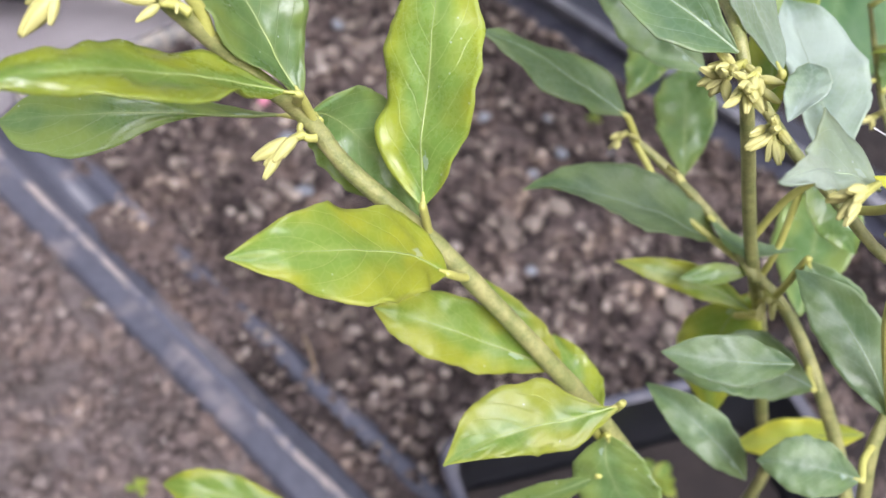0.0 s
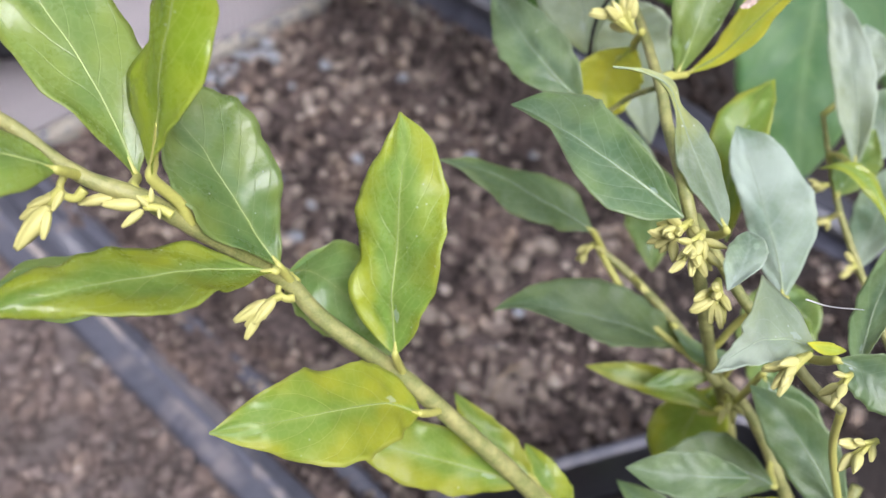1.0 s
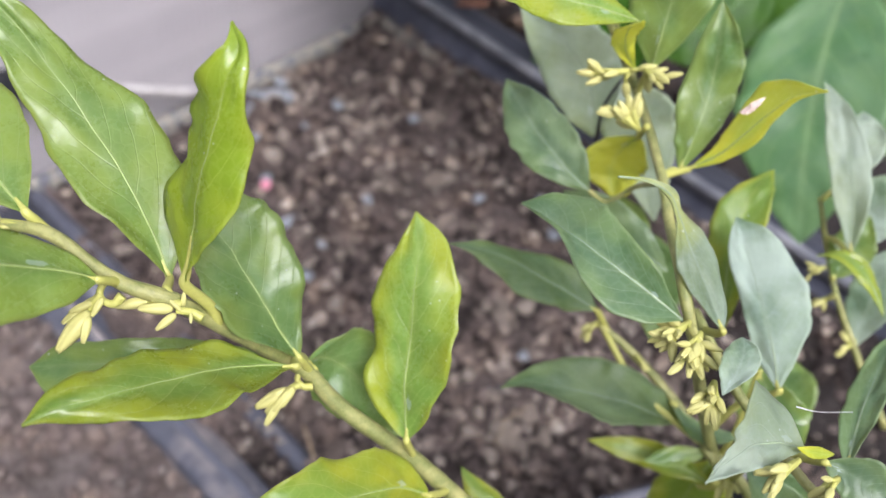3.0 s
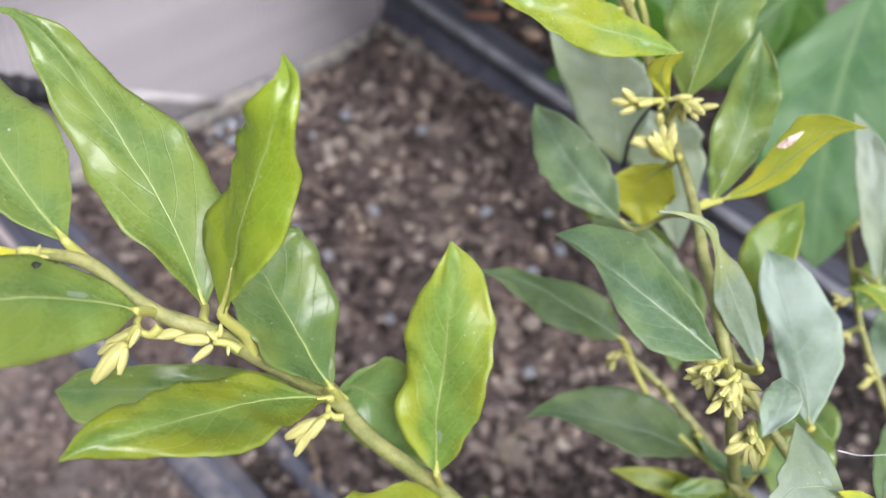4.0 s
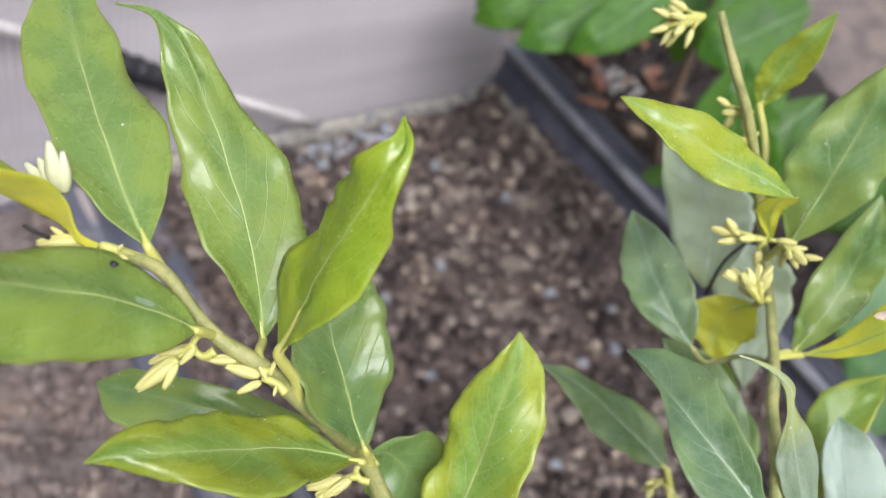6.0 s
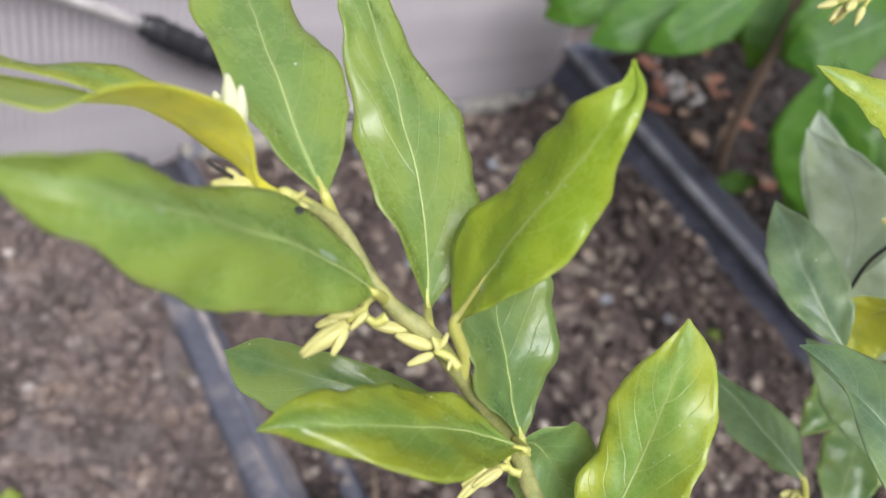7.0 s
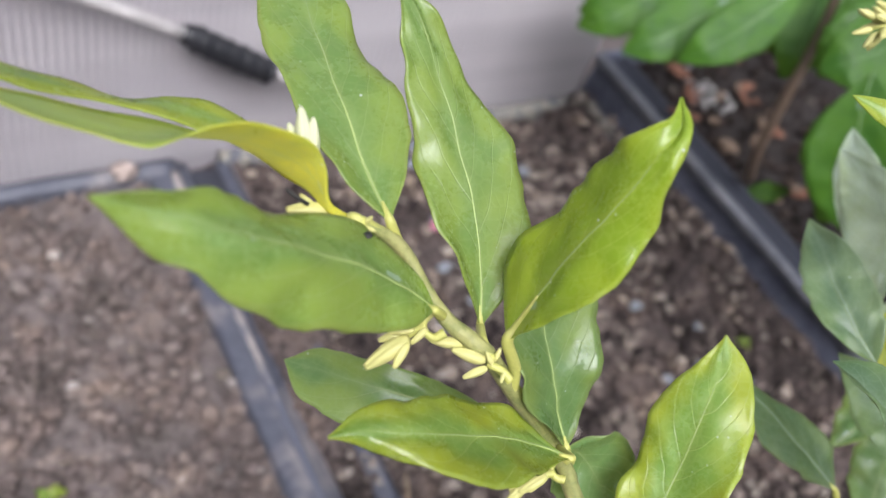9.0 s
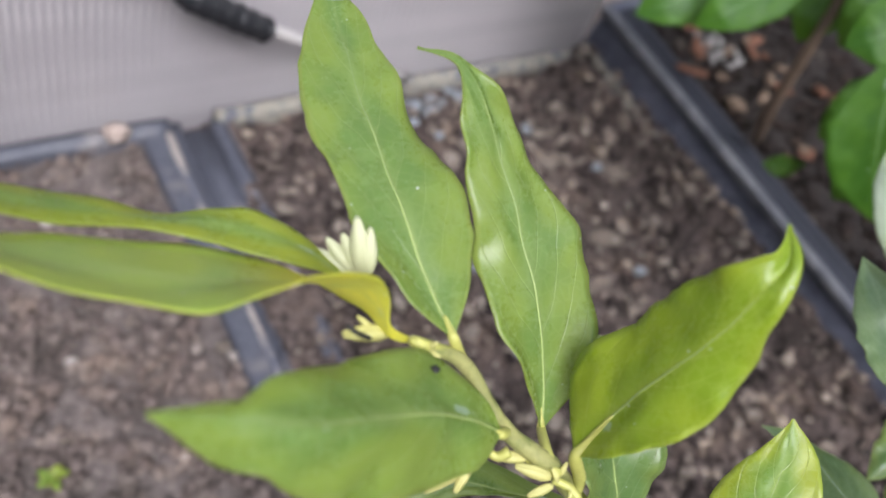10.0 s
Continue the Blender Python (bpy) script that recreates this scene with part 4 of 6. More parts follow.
drawn_leaf(plant_a, [(0.0064, 0.0122, 0.4786), (-0.0006, 0.0165, 0.4795), (-0.0077, 0.0206, 0.4806), (-0.0147, 0.0248, 0.4819), (-0.0216, 0.0290, 0.4834), (-0.0284, 0.0335, 0.4842), (-0.0349, 0.0386, 0.4843), (-0.0408, 0.0442, 0.4830), (-0.0460, 0.0503, 0.4811), (-0.0510, 0.0564, 0.4787), (-0.0561, 0.0624, 0.4763)], (-0.368, -0.421, 0.829), [(-1.6, -1.9, 0.4, 0.1), (-3.1, -3.3, 0.5, 0.3), (-5.0, -3.5, 0.8, 0.3), (-6.5, -2.1, 2.3, 0.2), (-7.1, -0.2, 5.4, 0.3), (-7.4, 0.4, 9.9, 0.8), (-7.1, -0.1, 12.0, 2.3), (-7.0, -0.4, 11.2, 3.8), (-5.8, -0.5, 8.6, 3.8)], "green")
petiole(plant_a, (0.0009, -0.0019, 0.4916), (0.0045, 0.0047, 0.4849), (0.0064, 0.0122, 0.4786), (-0.0274, 0.0164, 0.0043))
drawn_leaf(plant_a, [(-0.0249, 0.0261, 0.5283), (-0.0231, 0.0325, 0.5356), (-0.0222, 0.0394, 0.5427), (-0.0217, 0.0470, 0.5491), (-0.0214, 0.0551, 0.5547), (-0.0214, 0.0634, 0.5602), (-0.0218, 0.0716, 0.5658), (-0.0226, 0.0796, 0.5716), (-0.0244, 0.0871, 0.5779), (-0.0287, 0.0941, 0.5832), (-0.0369, 0.0989, 0.5842)], (0.096, -0.596, 0.797), [(-6.8, 2.2, 5.5, 1.9), (-12.8, 3.9, 10.3, 2.1), (-15.6, 2.9, 13.5, 0.5), (-16.0, 0.9, 13.2, -1.0), (-14.3, -0.9, 11.6, -1.1), (-10.7, -2.0, 11.2, -1.5), (-7.8, -1.3, 9.8, -0.7), (-5.0, -0.6, 6.4, 0.7), (-1.9, -0.7, 2.1, 1.7)], "mid")
petiole(plant_a, (-0.0295, 0.0169, 0.5319), (-0.0298, 0.0198, 0.5336), (-0.0249, 0.0261, 0.5283), (0.0038, 0.0251, 0.0250))
drawn_leaf(plant_a, [(-0.0271, 0.0149, 0.5381), (-0.0243, 0.0164, 0.5448), (-0.0223, 0.0169, 0.5520), (-0.0209, 0.0169, 0.5593), (-0.0195, 0.0163, 0.5666), (-0.0180, 0.0157, 0.5738), (-0.0161, 0.0153, 0.5810), (-0.0133, 0.0155, 0.5879), (-0.0091, 0.0166, 0.5939), (-0.0039, 0.0188, 0.5987), (-0.0014, 0.0242, 0.6023)], (-0.926, 0.141, 0.350), [(-5.6, 3.4, 12.9, -2.3), (-9.1, 4.5, 16.0, -2.0), (-11.4, 3.5, 15.2, -4.5), (-12.1, -0.8, 15.2, -5.8), (-11.2, -4.9, 14.9, -5.4), (-7.6, -7.0, 13.9, -3.8), (-5.6, -6.2, 11.9, -1.4), (-4.5, -3.2, 6.9, 2.8), (-2.5, -0.5, 1.5, 3.1)], "olive")
stalk(plant_a, [(-0.0210, 0.0111, 0.5198, 0.0017), (-0.0222, 0.0126, 0.5277, 0.0016), (-0.0271, 0.0149, 0.5381, 0.0015), (-0.0257, 0.0157, 0.5414, 0.0012), (-0.0243, 0.0164, 0.5448, 0.0008), (-0.0223, 0.0169, 0.5520, 0.0004)], "petiole", PETIOLE, 5, 10, 0.05)
drawn_leaf(plant_a, [(-0.0494, 0.0435, 0.5568), (-0.0495, 0.0522, 0.5591), (-0.0494, 0.0609, 0.5618), (-0.0490, 0.0696, 0.5642), (-0.0484, 0.0784, 0.5658), (-0.0473, 0.0874, 0.5668), (-0.0461, 0.0963, 0.5674), (-0.0448, 0.1053, 0.5679), (-0.0431, 0.1141, 0.5684), (-0.0413, 0.1230, 0.5690), (-0.0392, 0.1318, 0.5698)], (0.011, -0.147, 0.989), [(-7.0, 1.9, 6.5, 1.7), (-11.8, 1.9, 10.0, 1.9), (-14.4, 1.1, 12.1, 0.3), (-15.0, 0.2, 12.3, -0.9), (-13.2, -1.2, 13.2, -1.8), (-11.2, -1.5, 14.1, -2.1), (-10.2, 0.0, 13.6, -1.9), (-8.3, 1.3, 11.7, -1.4), (-6.4, 2.7, 8.3, -0.3)], "mid", end=(-4.0, 0.8, 4.5, 0.5))
petiole(plant_a, (-0.0468, 0.0386, 0.5507), (-0.0475, 0.0418, 0.5523), (-0.0494, 0.0435, 0.5568), (0.0005, 0.0313, 0.0089))
drawn_leaf(plant_a, [(-0.0444, 0.0242, 0.5456), (-0.0505, 0.0259, 0.5520), (-0.0571, 0.0269, 0.5580), (-0.0640, 0.0273, 0.5638), (-0.0711, 0.0271, 0.5694), (-0.0782, 0.0266, 0.5749), (-0.0854, 0.0259, 0.5803), (-0.0931, 0.0259, 0.5851), (-0.1010, 0.0275, 0.5889), (-0.1092, 0.0299, 0.5920), (-0.1175, 0.0319, 0.5947)], (0.515, -0.277, 0.811), [(-8.5, -0.8, 7.8, -2.1), (-13.5, -2.3, 10.7, -3.6), (-13.9, -5.1, 12.3, -4.5), (-13.0, -6.4, 13.2, -5.3), (-11.9, -6.5, 13.3, -6.2), (-10.7, -5.7, 11.9, -6.7), (-9.2, -3.1, 9.5, -6.6), (-6.1, 2.4, 6.8, -5.5), (0.5, 4.4, 4.2, -3.8)], "mid")
petiole(plant_a, (-0.0375, 0.0247, 0.5375), (-0.0389, 0.0262, 0.5385), (-0.0444, 0.0242, 0.5456), (-0.0235, 0.0037, 0.0218))
drawn_leaf(plant_b, [(0.0771, -0.0776, 0.5236), (0.0760, -0.0714, 0.5254), (0.0747, -0.0651, 0.5273), (0.0736, -0.0588, 0.5288), (0.0728, -0.0524, 0.5299), (0.0728, -0.0458, 0.5299), (0.0734, -0.0393, 0.5292), (0.0748, -0.0330, 0.5277), (0.0764, -0.0268, 0.5258), (0.0777, -0.0208, 0.5235), (0.0789, -0.0147, 0.5212)], (-0.262, 0.044, 0.964), [(-2.5, 2.7, 7.5, 1.1), (-4.6, 4.7, 11.3, 1.8), (-7.1, 4.5, 12.9, 2.0), (-9.7, 2.6, 11.5, 1.3), (-12.0, 1.3, 8.0, 0.9), (-13.8, 1.0, 4.4, 0.5), (-14.5, 1.6, 2.3, 0.4), (-12.8, 1.6, 1.4, 0.4), (-8.4, 0.9, 0.5, 0.4)], "silvergreen")
drawn_leaf(plant_b, [(0.1237, -0.0368, 0.4460), (0.1206, -0.0314, 0.4494), (0.1174, -0.0260, 0.4527), (0.1138, -0.0207, 0.4558), (0.1100, -0.0154, 0.4586), (0.1064, -0.0102, 0.4617), (0.1027, -0.0051, 0.4650), (0.0984, -0.0003, 0.4680), (0.0937, 0.0042, 0.4708), (0.0883, 0.0083, 0.4729), (0.0828, 0.0122, 0.4750)], (0.086, -0.453, 0.888), [(-6.6, 0.7, 4.0, -0.8), (-9.9, 0.5, 7.6, -1.6), (-11.2, 0.3, 9.6, -1.8), (-10.7, -0.1, 10.5, -1.4), (-8.7, -1.0, 11.0, -1.4), (-6.3, -1.8, 10.2, -1.1), (-5.2, -1.4, 8.4, -0.7), (-3.8, -0.9, 5.3, 0.2), (-1.9, -0.6, 2.2, 0.4)], "silvergreen")
petiole(plant_b, (0.1272, -0.0426, 0.4355), (0.1254, -0.0401, 0.4408), (0.1237, -0.0368, 0.4460), (-0.0129, 0.0209, 0.0127))
drawn_leaf(plant_b, [(0.1270, -0.0867, 0.4178), (0.1220, -0.0812, 0.4213), (0.1169, -0.0757, 0.4248), (0.1117, -0.0702, 0.4281), (0.1064, -0.0647, 0.4313), (0.1011, -0.0591, 0.4340), (0.0956, -0.0532, 0.4362), (0.0900, -0.0474, 0.4377), (0.0843, -0.0415, 0.4387), (0.0779, -0.0364, 0.4389), (0.0711, -0.0316, 0.4389)], (0.141, -0.226, 0.964), [(-5.9, 3.1, 3.5, 0.5), (-9.7, 4.7, 6.9, 1.1), (-12.2, 5.5, 9.6, 1.8), (-13.1, 5.0, 11.9, 2.5), (-13.7, 4.5, 13.2, 3.0), (-13.1, 3.7, 12.3, 4.0), (-11.8, 2.9, 9.7, 4.8), (-8.5, 1.7, 5.9, 4.6), (-5.0, 0.8, 1.8, 3.0)], "silvergreen")
petiole(plant_b, (0.1255, -0.0915, 0.4218), (0.1265, -0.0892, 0.4197), (0.1270, -0.0867, 0.4178), (-0.0199, 0.0215, 0.0134))
leaf(plant_b, (0.1254, -0.1115, 0.3996), (0.1150, -0.0869, 0.4053), (0.0982, -0.0631, 0.4074), (0.0079, 0.0027, 0.0083), "yellow", 0.5)
petiole(plant_b, (0.1435, -0.1115, 0.3810), (0.1272, -0.1062, 0.3907), (0.1254, -0.1115, 0.3996), (-0.0104, 0.0246, 0.0056))
leaf(plant_b, (0.1465, -0.1042, 0.3860), (0.1346, -0.1038, 0.3671), (0.1192, -0.1214, 0.3408), (0.0128, -0.0280, 0.0066), "yellow", 0.4)
petiole(plant_b, (0.1570, -0.1220, 0.3444), (0.1406, -0.1066, 0.3616), (0.1465, -0.1042, 0.3860), (-0.0119, 0.0004, -0.0190))
drawn_leaf(plant_b, [(0.0758, -0.1250, 0.5118), (0.0721, -0.1220, 0.5144), (0.0684, -0.1190, 0.5171), (0.0642, -0.1165, 0.5193), (0.0597, -0.1143, 0.5216), (0.0549, -0.1131, 0.5235), (0.0498, -0.1123, 0.5253), (0.0448, -0.1116, 0.5273), (0.0398, -0.1112, 0.5294), (0.0348, -0.1110, 0.5315), (0.0299, -0.1108, 0.5338)], (0.270, -0.449, 0.852), [(-8.9, 1.8, 2.3, -0.1), (-13.7, 0.9, 4.5, -0.2), (-16.9, 1.0, 5.7, 0.1), (-9.6, 0.8, 6.4, 0.4), (-6.0, 0.8, 6.0, 0.9), (-4.2, 0.9, 5.1, 1.2), (-2.6, 0.8, 4.0, 1.4), (-1.6, 0.6, 2.8, 1.2), (-0.8, 0.3, 1.4, 0.7)], "pale")
leaf(plant_b, (0.0643, -0.0996, 0.5229), (0.0741, -0.0979, 0.5277), (0.0803, -0.0937, 0.5298), (0.0035, -0.0092, 0.0031), "silver", 0.5, fold=0.2)
drawn_leaf(plant_b, [(0.1148, -0.1091, 0.4810), (0.1200, -0.1048, 0.4825), (0.1250, -0.1003, 0.4841), (0.1296, -0.0954, 0.4857), (0.1341, -0.0904, 0.4872), (0.1386, -0.0854, 0.4886), (0.1431, -0.0803, 0.4899), (0.1475, -0.0752, 0.4912), (0.1519, -0.0700, 0.4924), (0.1562, -0.0647, 0.4936), (0.1605, -0.0595, 0.4948)], (-0.404, 0.119, 0.907), [(-4.4, -0.2, 3.1, -0.2), (-8.8, -0.4, 5.8, -0.5), (-13.1, -0.6, 6.3, -0.5), (-15.7, -0.5, 6.5, -0.4), (-16.5, -0.3, 6.7, -0.3), (-15.8, 0.0, 6.9, 0.0), (-14.2, 0.4, 7.1, 0.3), (-11.7, 0.9, 6.6, 0.4), (-7.8, 1.1, 4.1, 0.4)], "silver")
petiole(plant_b, (0.1177, -0.0979, 0.4357), (0.1180, -0.1011, 0.4603), (0.1148, -0.1091, 0.4810), (0.0192, 0.0178, 0.0061))
drawn_leaf(plant_b, [(0.0869, -0.0391, 0.5468), (0.0918, -0.0432, 0.5461), (0.0958, -0.0477, 0.5445), (0.0985, -0.0527, 0.5416), (0.0989, -0.0570, 0.5371), (0.0983, -0.0615, 0.5326), (0.0973, -0.0662, 0.5284), (0.0962, -0.0715, 0.5250), (0.0946, -0.0769, 0.5221), (0.0924, -0.0821, 0.5190), (0.0898, -0.0872, 0.5161)], (-0.172, -0.537, 0.826), [(-0.5, -0.4, 0.5, 0.0), (-0.6, -0.5, 1.4, 0.1), (-1.0, -0.4, 2.1, -0.4), (-1.8, 0.0, 3.0, -1.2), (-4.3, -0.5, 5.9, -0.4), (-5.8, -0.5, 7.3, 0.1), (-6.5, -0.4, 7.2, 0.2), (-6.0, -0.4, 5.8, 0.2), (-3.6, -0.1, 3.6, 0.5)], "hooked")
petiole(plant_b, (0.1014, -0.0803, 0.4994), (0.0949, -0.0844, 0.5078), (0.0898, -0.0872, 0.5161), (0.0083, 0.0204, 0.0116))
leaf(plant_b, (0.1391, -0.0798, 0.4655), (0.1674, -0.0605, 0.4827), (0.1941, -0.0559, 0.4982), (0.0073, -0.0183, 0.0054), "yellow", 0.5)
drawn_leaf(plant_b, [(0.1492, -0.0383, 0.5107), (0.1510, -0.0414, 0.5152), (0.1528, -0.0445, 0.5197), (0.1544, -0.0469, 0.5246), (0.1560, -0.0486, 0.5298), (0.1575, -0.0504, 0.5350), (0.1589, -0.0523, 0.5402), (0.1602, -0.0544, 0.5454), (0.1613, -0.0568, 0.5504), (0.1620, -0.0610, 0.5542), (0.1625, -0.0654, 0.5579)], (-0.960, 0.011, 0.278), [(-1.4, 0.1, 1.5, -0.1), (-2.7, 0.1, 3.0, -0.1), (-3.8, 0.0, 4.7, -0.0), (-5.1, -0.1, 5.9, -0.0), (-4.9, -0.0, 7.1, -0.1), (-3.4, 0.1, 8.5, -0.1), (-2.5, 0.1, 9.4, -0.1), (-1.9, 0.1, 6.3, -0.3), (-0.7, 0.1, 2.9, -0.1)], "gold")
petiole(plant_b, (0.1331, -0.0360, 0.5152), (0.1410, -0.0373, 0.5136), (0.1492, -0.0383, 0.5107), (0.0068, -0.0112, 0.0181))
leaf(plant_b, (0.1677, -0.0094, 0.4959), (0.1645, -0.0038, 0.4798), (0.1598, -0.0132, 0.4654), (0.0114, -0.0229, 0.0005), "gold", 0.45)
petiole(plant_b, (0.1516, -0.0169, 0.5153), (0.1592, -0.0123, 0.5032), (0.1677, -0.0094, 0.4959), (-0.0032, 0.0056, -0.0161))
leaf(plant_b, (0.1308, -0.0126, 0.4916), (0.1310, 0.0106, 0.4987), (0.1461, 0.0454, 0.5021), (0.0179, -0.0097, 0.0117), "silvergreen", 0.45, fold=0.2)
stalk(plant_b, [(0.1331, -0.0360, 0.5120, 0.0011), (0.1420, -0.0250, 0.4960, 0.0010), (0.1380, -0.0180, 0.4850, 0.0010), (0.1308, -0.0126, 0.4916, 0.0009)], "petiole")
leaf(plant_b, (0.1753, 0.0134, 0.4750), (0.1829, 0.0310, 0.4967), (0.1759, 0.0652, 0.5124), (0.0214, -0.0171, 0.0195), "pale", 0.45, fold=0.2)
leaf(plant_b, (0.1903, -0.0218, 0.4401), (0.2044, 0.0084, 0.4709), (0.2043, 0.0232, 0.4813), (0.0201, -0.0229, 0.0150), "pale", 0.5, fold=0.2)
leaf(plant_b, (0.1304, -0.0092, 0.5661), (0.1050, 0.0091, 0.5759), (0.0840, 0.0316, 0.5840), (0.0125, 0.0082, 0.0078), "lime", 0.45)
leaf(plant_b, (0.1500, -0.0054, 0.5351), (0.1402, -0.0027, 0.5549), (0.1384, -0.0061, 0.5617), (0.0066, -0.0062, 0.0041), "gold", 0.75, name="petiole")
leaf(plant_b, (0.1561, -0.0089, 0.5342), (0.1667, -0.0019, 0.5643), (0.1819, 0.0091, 0.5969), (0.0131, -0.0262, 0.0106), "green", 0.45)
petiole(plant_b, (0.1650, -0.0030, 0.5154), (0.1612, -0.0055, 0.5268), (0.1561, -0.0089, 0.5342), (0.0106, 0.0070, 0.0301))
leaf(plant_b, (0.1465, -0.0366, 0.5102), (0.1606, -0.0305, 0.5354), (0.1713, -0.0178, 0.5626), (0.0097, -0.0162, 0.0076), "green", 0.45)
petiole(plant_b, (0.1331, -0.0360, 0.5152), (0.1405, -0.0360, 0.5139), (0.1465, -0.0366, 0.5102), (0.0141, 0.0061, 0.0251))
leaf(plant_b, (0.1738, 0.0366, 0.5544), (0.1761, 0.0374, 0.5708), (0.1822, 0.0352, 0.5944), (0.0079, -0.0127, 0.0013), "lime", 0.5)
petiole(plant_b, (0.1587, 0.0079, 0.5340), (0.1668, 0.0224, 0.5480), (0.1738, 0.0366, 0.5544), (0.0023, 0.0008, 0.0164))
leaf(plant_b, (0.1254, -0.0797, 0.4266), (0.1233, -0.0961, 0.4254), (0.1344, -0.1100, 0.4310), (0.0083, 0.0026, 0.0005), "silvergreen", 0.5, fold=0.2)
petiole(plant_b, (0.1277, -0.0812, 0.4247), (0.1265, -0.0808, 0.4256), (0.1254, -0.0797, 0.4266), (-0.0020, -0.0164, -0.0012))
leaf(plant_b, (0.1680, -0.0521, 0.3982), (0.1873, -0.0348, 0.4119), (0.2035, -0.0210, 0.4220), (0.0130, -0.0219, 0.0060), "green", 0.5)
leaf(plant_b, (0.1621, -0.0180, 0.4212), (0.1829, -0.0128, 0.4337), (0.1926, 0.0039, 0.4389), (0.0108, -0.0181, 0.0060), "green", 0.5)
leaf(plant_b, (0.1188, -0.1442, 0.3923), (0.1059, -0.1217, 0.3968), (0.0884, -0.1034, 0.3882), (0.0153, 0.0129, 0.0142), "silvergreen", 0.5, fold=0.2)
petiole(plant_b, (0.1292, -0.1375, 0.3908), (0.1234, -0.1398, 0.3918), (0.1188, -0.1442, 0.3923), (-0.0129, 0.0225, 0.0046))
leaf(plant_b, (0.0897, -0.1457, 0.3622), (0.0866, -0.1240, 0.3745), (0.0837, -0.0980, 0.3790), (0.0139, -0.0025, 0.0105), "silvergreen", 0.5, fold=0.2)
leaf(plant_b, (0.0962, -0.1732, 0.3949), (0.0857, -0.1572, 0.3964), (0.0783, -0.1439, 0.3911), (0.0140, 0.0108, 0.0099), "silvergreen", 0.5, fold=0.2)
petiole(plant_b, (0.1124, -0.1700, 0.3956), (0.1034, -0.1702, 0.3954), (0.0962, -0.1732, 0.3949), (-0.0105, 0.0160, 0.0016))
leaf(plant_b, (0.1029, -0.1665, 0.4202), (0.1061, -0.1436, 0.4371), (0.1076, -0.1164, 0.4455), (0.0141, -0.0059, 0.0137), "silvergreen", 0.45, fold=0.2)
petiole(plant_b, (0.0852, -0.1407, 0.4875), (0.0949, -0.1477, 0.4582), (0.1029, -0.1665, 0.4202), (0.0032, 0.0229, 0.0169))
leaf(plant_b, (0.1606, -0.1233, 0.3772), (0.1887, -0.1072, 0.3951), (0.2064, -0.0963, 0.4019), (0.0129, -0.0281, 0.0150), "green", 0.5)
leaf(plant_b, (0.1564, -0.1713, 0.3472), (0.1467, -0.1522, 0.3308), (0.1335, -0.1332, 0.3136), (-0.0089, -0.0125, -0.0070), "gold", 0.5)
leaf(plant_b, (0.0764, -0.1307, 0.5119), (0.0792, -0.1431, 0.5118), (0.0787, -0.1547, 0.5092), (0.0110, 0.0001, 0.0104), "silvergreen", 0.5, fold=0.2)
petiole(plant_b, (0.0862, -0.1198, 0.4928), (0.0819, -0.1276, 0.5023), (0.0764, -0.1307, 0.5119), (0.0028, -0.0124, -0.0000))
leaf(plant_b, (0.0678, -0.1226, 0.5202), (0.0725, -0.1273, 0.5177), (0.0777, -0.1316, 0.5158), (0.0022, 0.0008, 0.0024), "gold", 0.5, name="petiole")
leaf(plant_b, (0.0976, -0.1381, 0.4909), (0.1233, -0.1309, 0.4954), (0.1518, -0.1254, 0.5055), (0.0036, -0.0091, 0.0080), "silvergreen", 0.5, fold=0.2)
petiole(plant_b, (0.0848, -0.1365, 0.4884), (0.0925, -0.1370, 0.4899), (0.0976, -0.1381, 0.4909), (0.0257, 0.0072, 0.0045))
leaf(plant_b, (0.1181, -0.1166, 0.4420), (0.1178, -0.1342, 0.4321), (0.1131, -0.1552, 0.4200), (0.0125, -0.0074, 0.0104), "silvergreen", 0.5, fold=0.2)
petiole(plant_b, (0.1380, -0.1090, 0.3930), (0.1228, -0.1144, 0.4150), (0.1181, -0.1166, 0.4420), (-0.0003, -0.0176, -0.0099))
leaf(plant_b, (0.0874, -0.1342, 0.4309), (0.0746, -0.1186, 0.4284), (0.0619, -0.1011, 0.4272), (0.0119, 0.0094, 0.0082), "silvergreen", 0.5, fold=0.2)
leaf(plant_b, (0.1257, -0.1028, 0.4167), (0.1143, -0.0932, 0.4151), (0.1038, -0.0856, 0.4145), (0.0039, 0.0059, 0.0034), "green", 0.5)
petiole(plant_b, (0.1268, -0.0399, 0.4363), (0.1212, -0.0671, 0.4258), (0.1257, -0.1028, 0.4167), (-0.0114, 0.0095, -0.0016))
leaf(plant_b, (0.0595, -0.1572, 0.5077), (0.0652, -0.1546, 0.5122), (0.0714, -0.1553, 0.5177), (0.0013, -0.0054, 0.0018), "silver", 0.5, fold=0.2)
leaf(plant_b, (0.1379, -0.0991, 0.4567), (0.1378, -0.1140, 0.4485), (0.1364, -0.1274, 0.4400), (0.0104, -0.0067, 0.0095), "green", 0.5)
petiole(plant_b, (0.1320, -0.1055, 0.4050), (0.1313, -0.1050, 0.4284), (0.1379, -0.0991, 0.4567), (-0.0001, -0.0149, -0.0082))
leaf(plant_c, (0.2102, -0.0970, 0.4683), (0.2263, -0.0776, 0.4912), (0.2382, -0.0478, 0.5138), (0.0065, -0.0132, 0.0067), "pale", 0.4, fold=0.2)
petiole(plant_c, (0.2206, -0.0841, 0.4604), (0.2163, -0.0895, 0.4656), (0.2102, -0.0970, 0.4683), (0.0161, 0.0194, 0.0229))
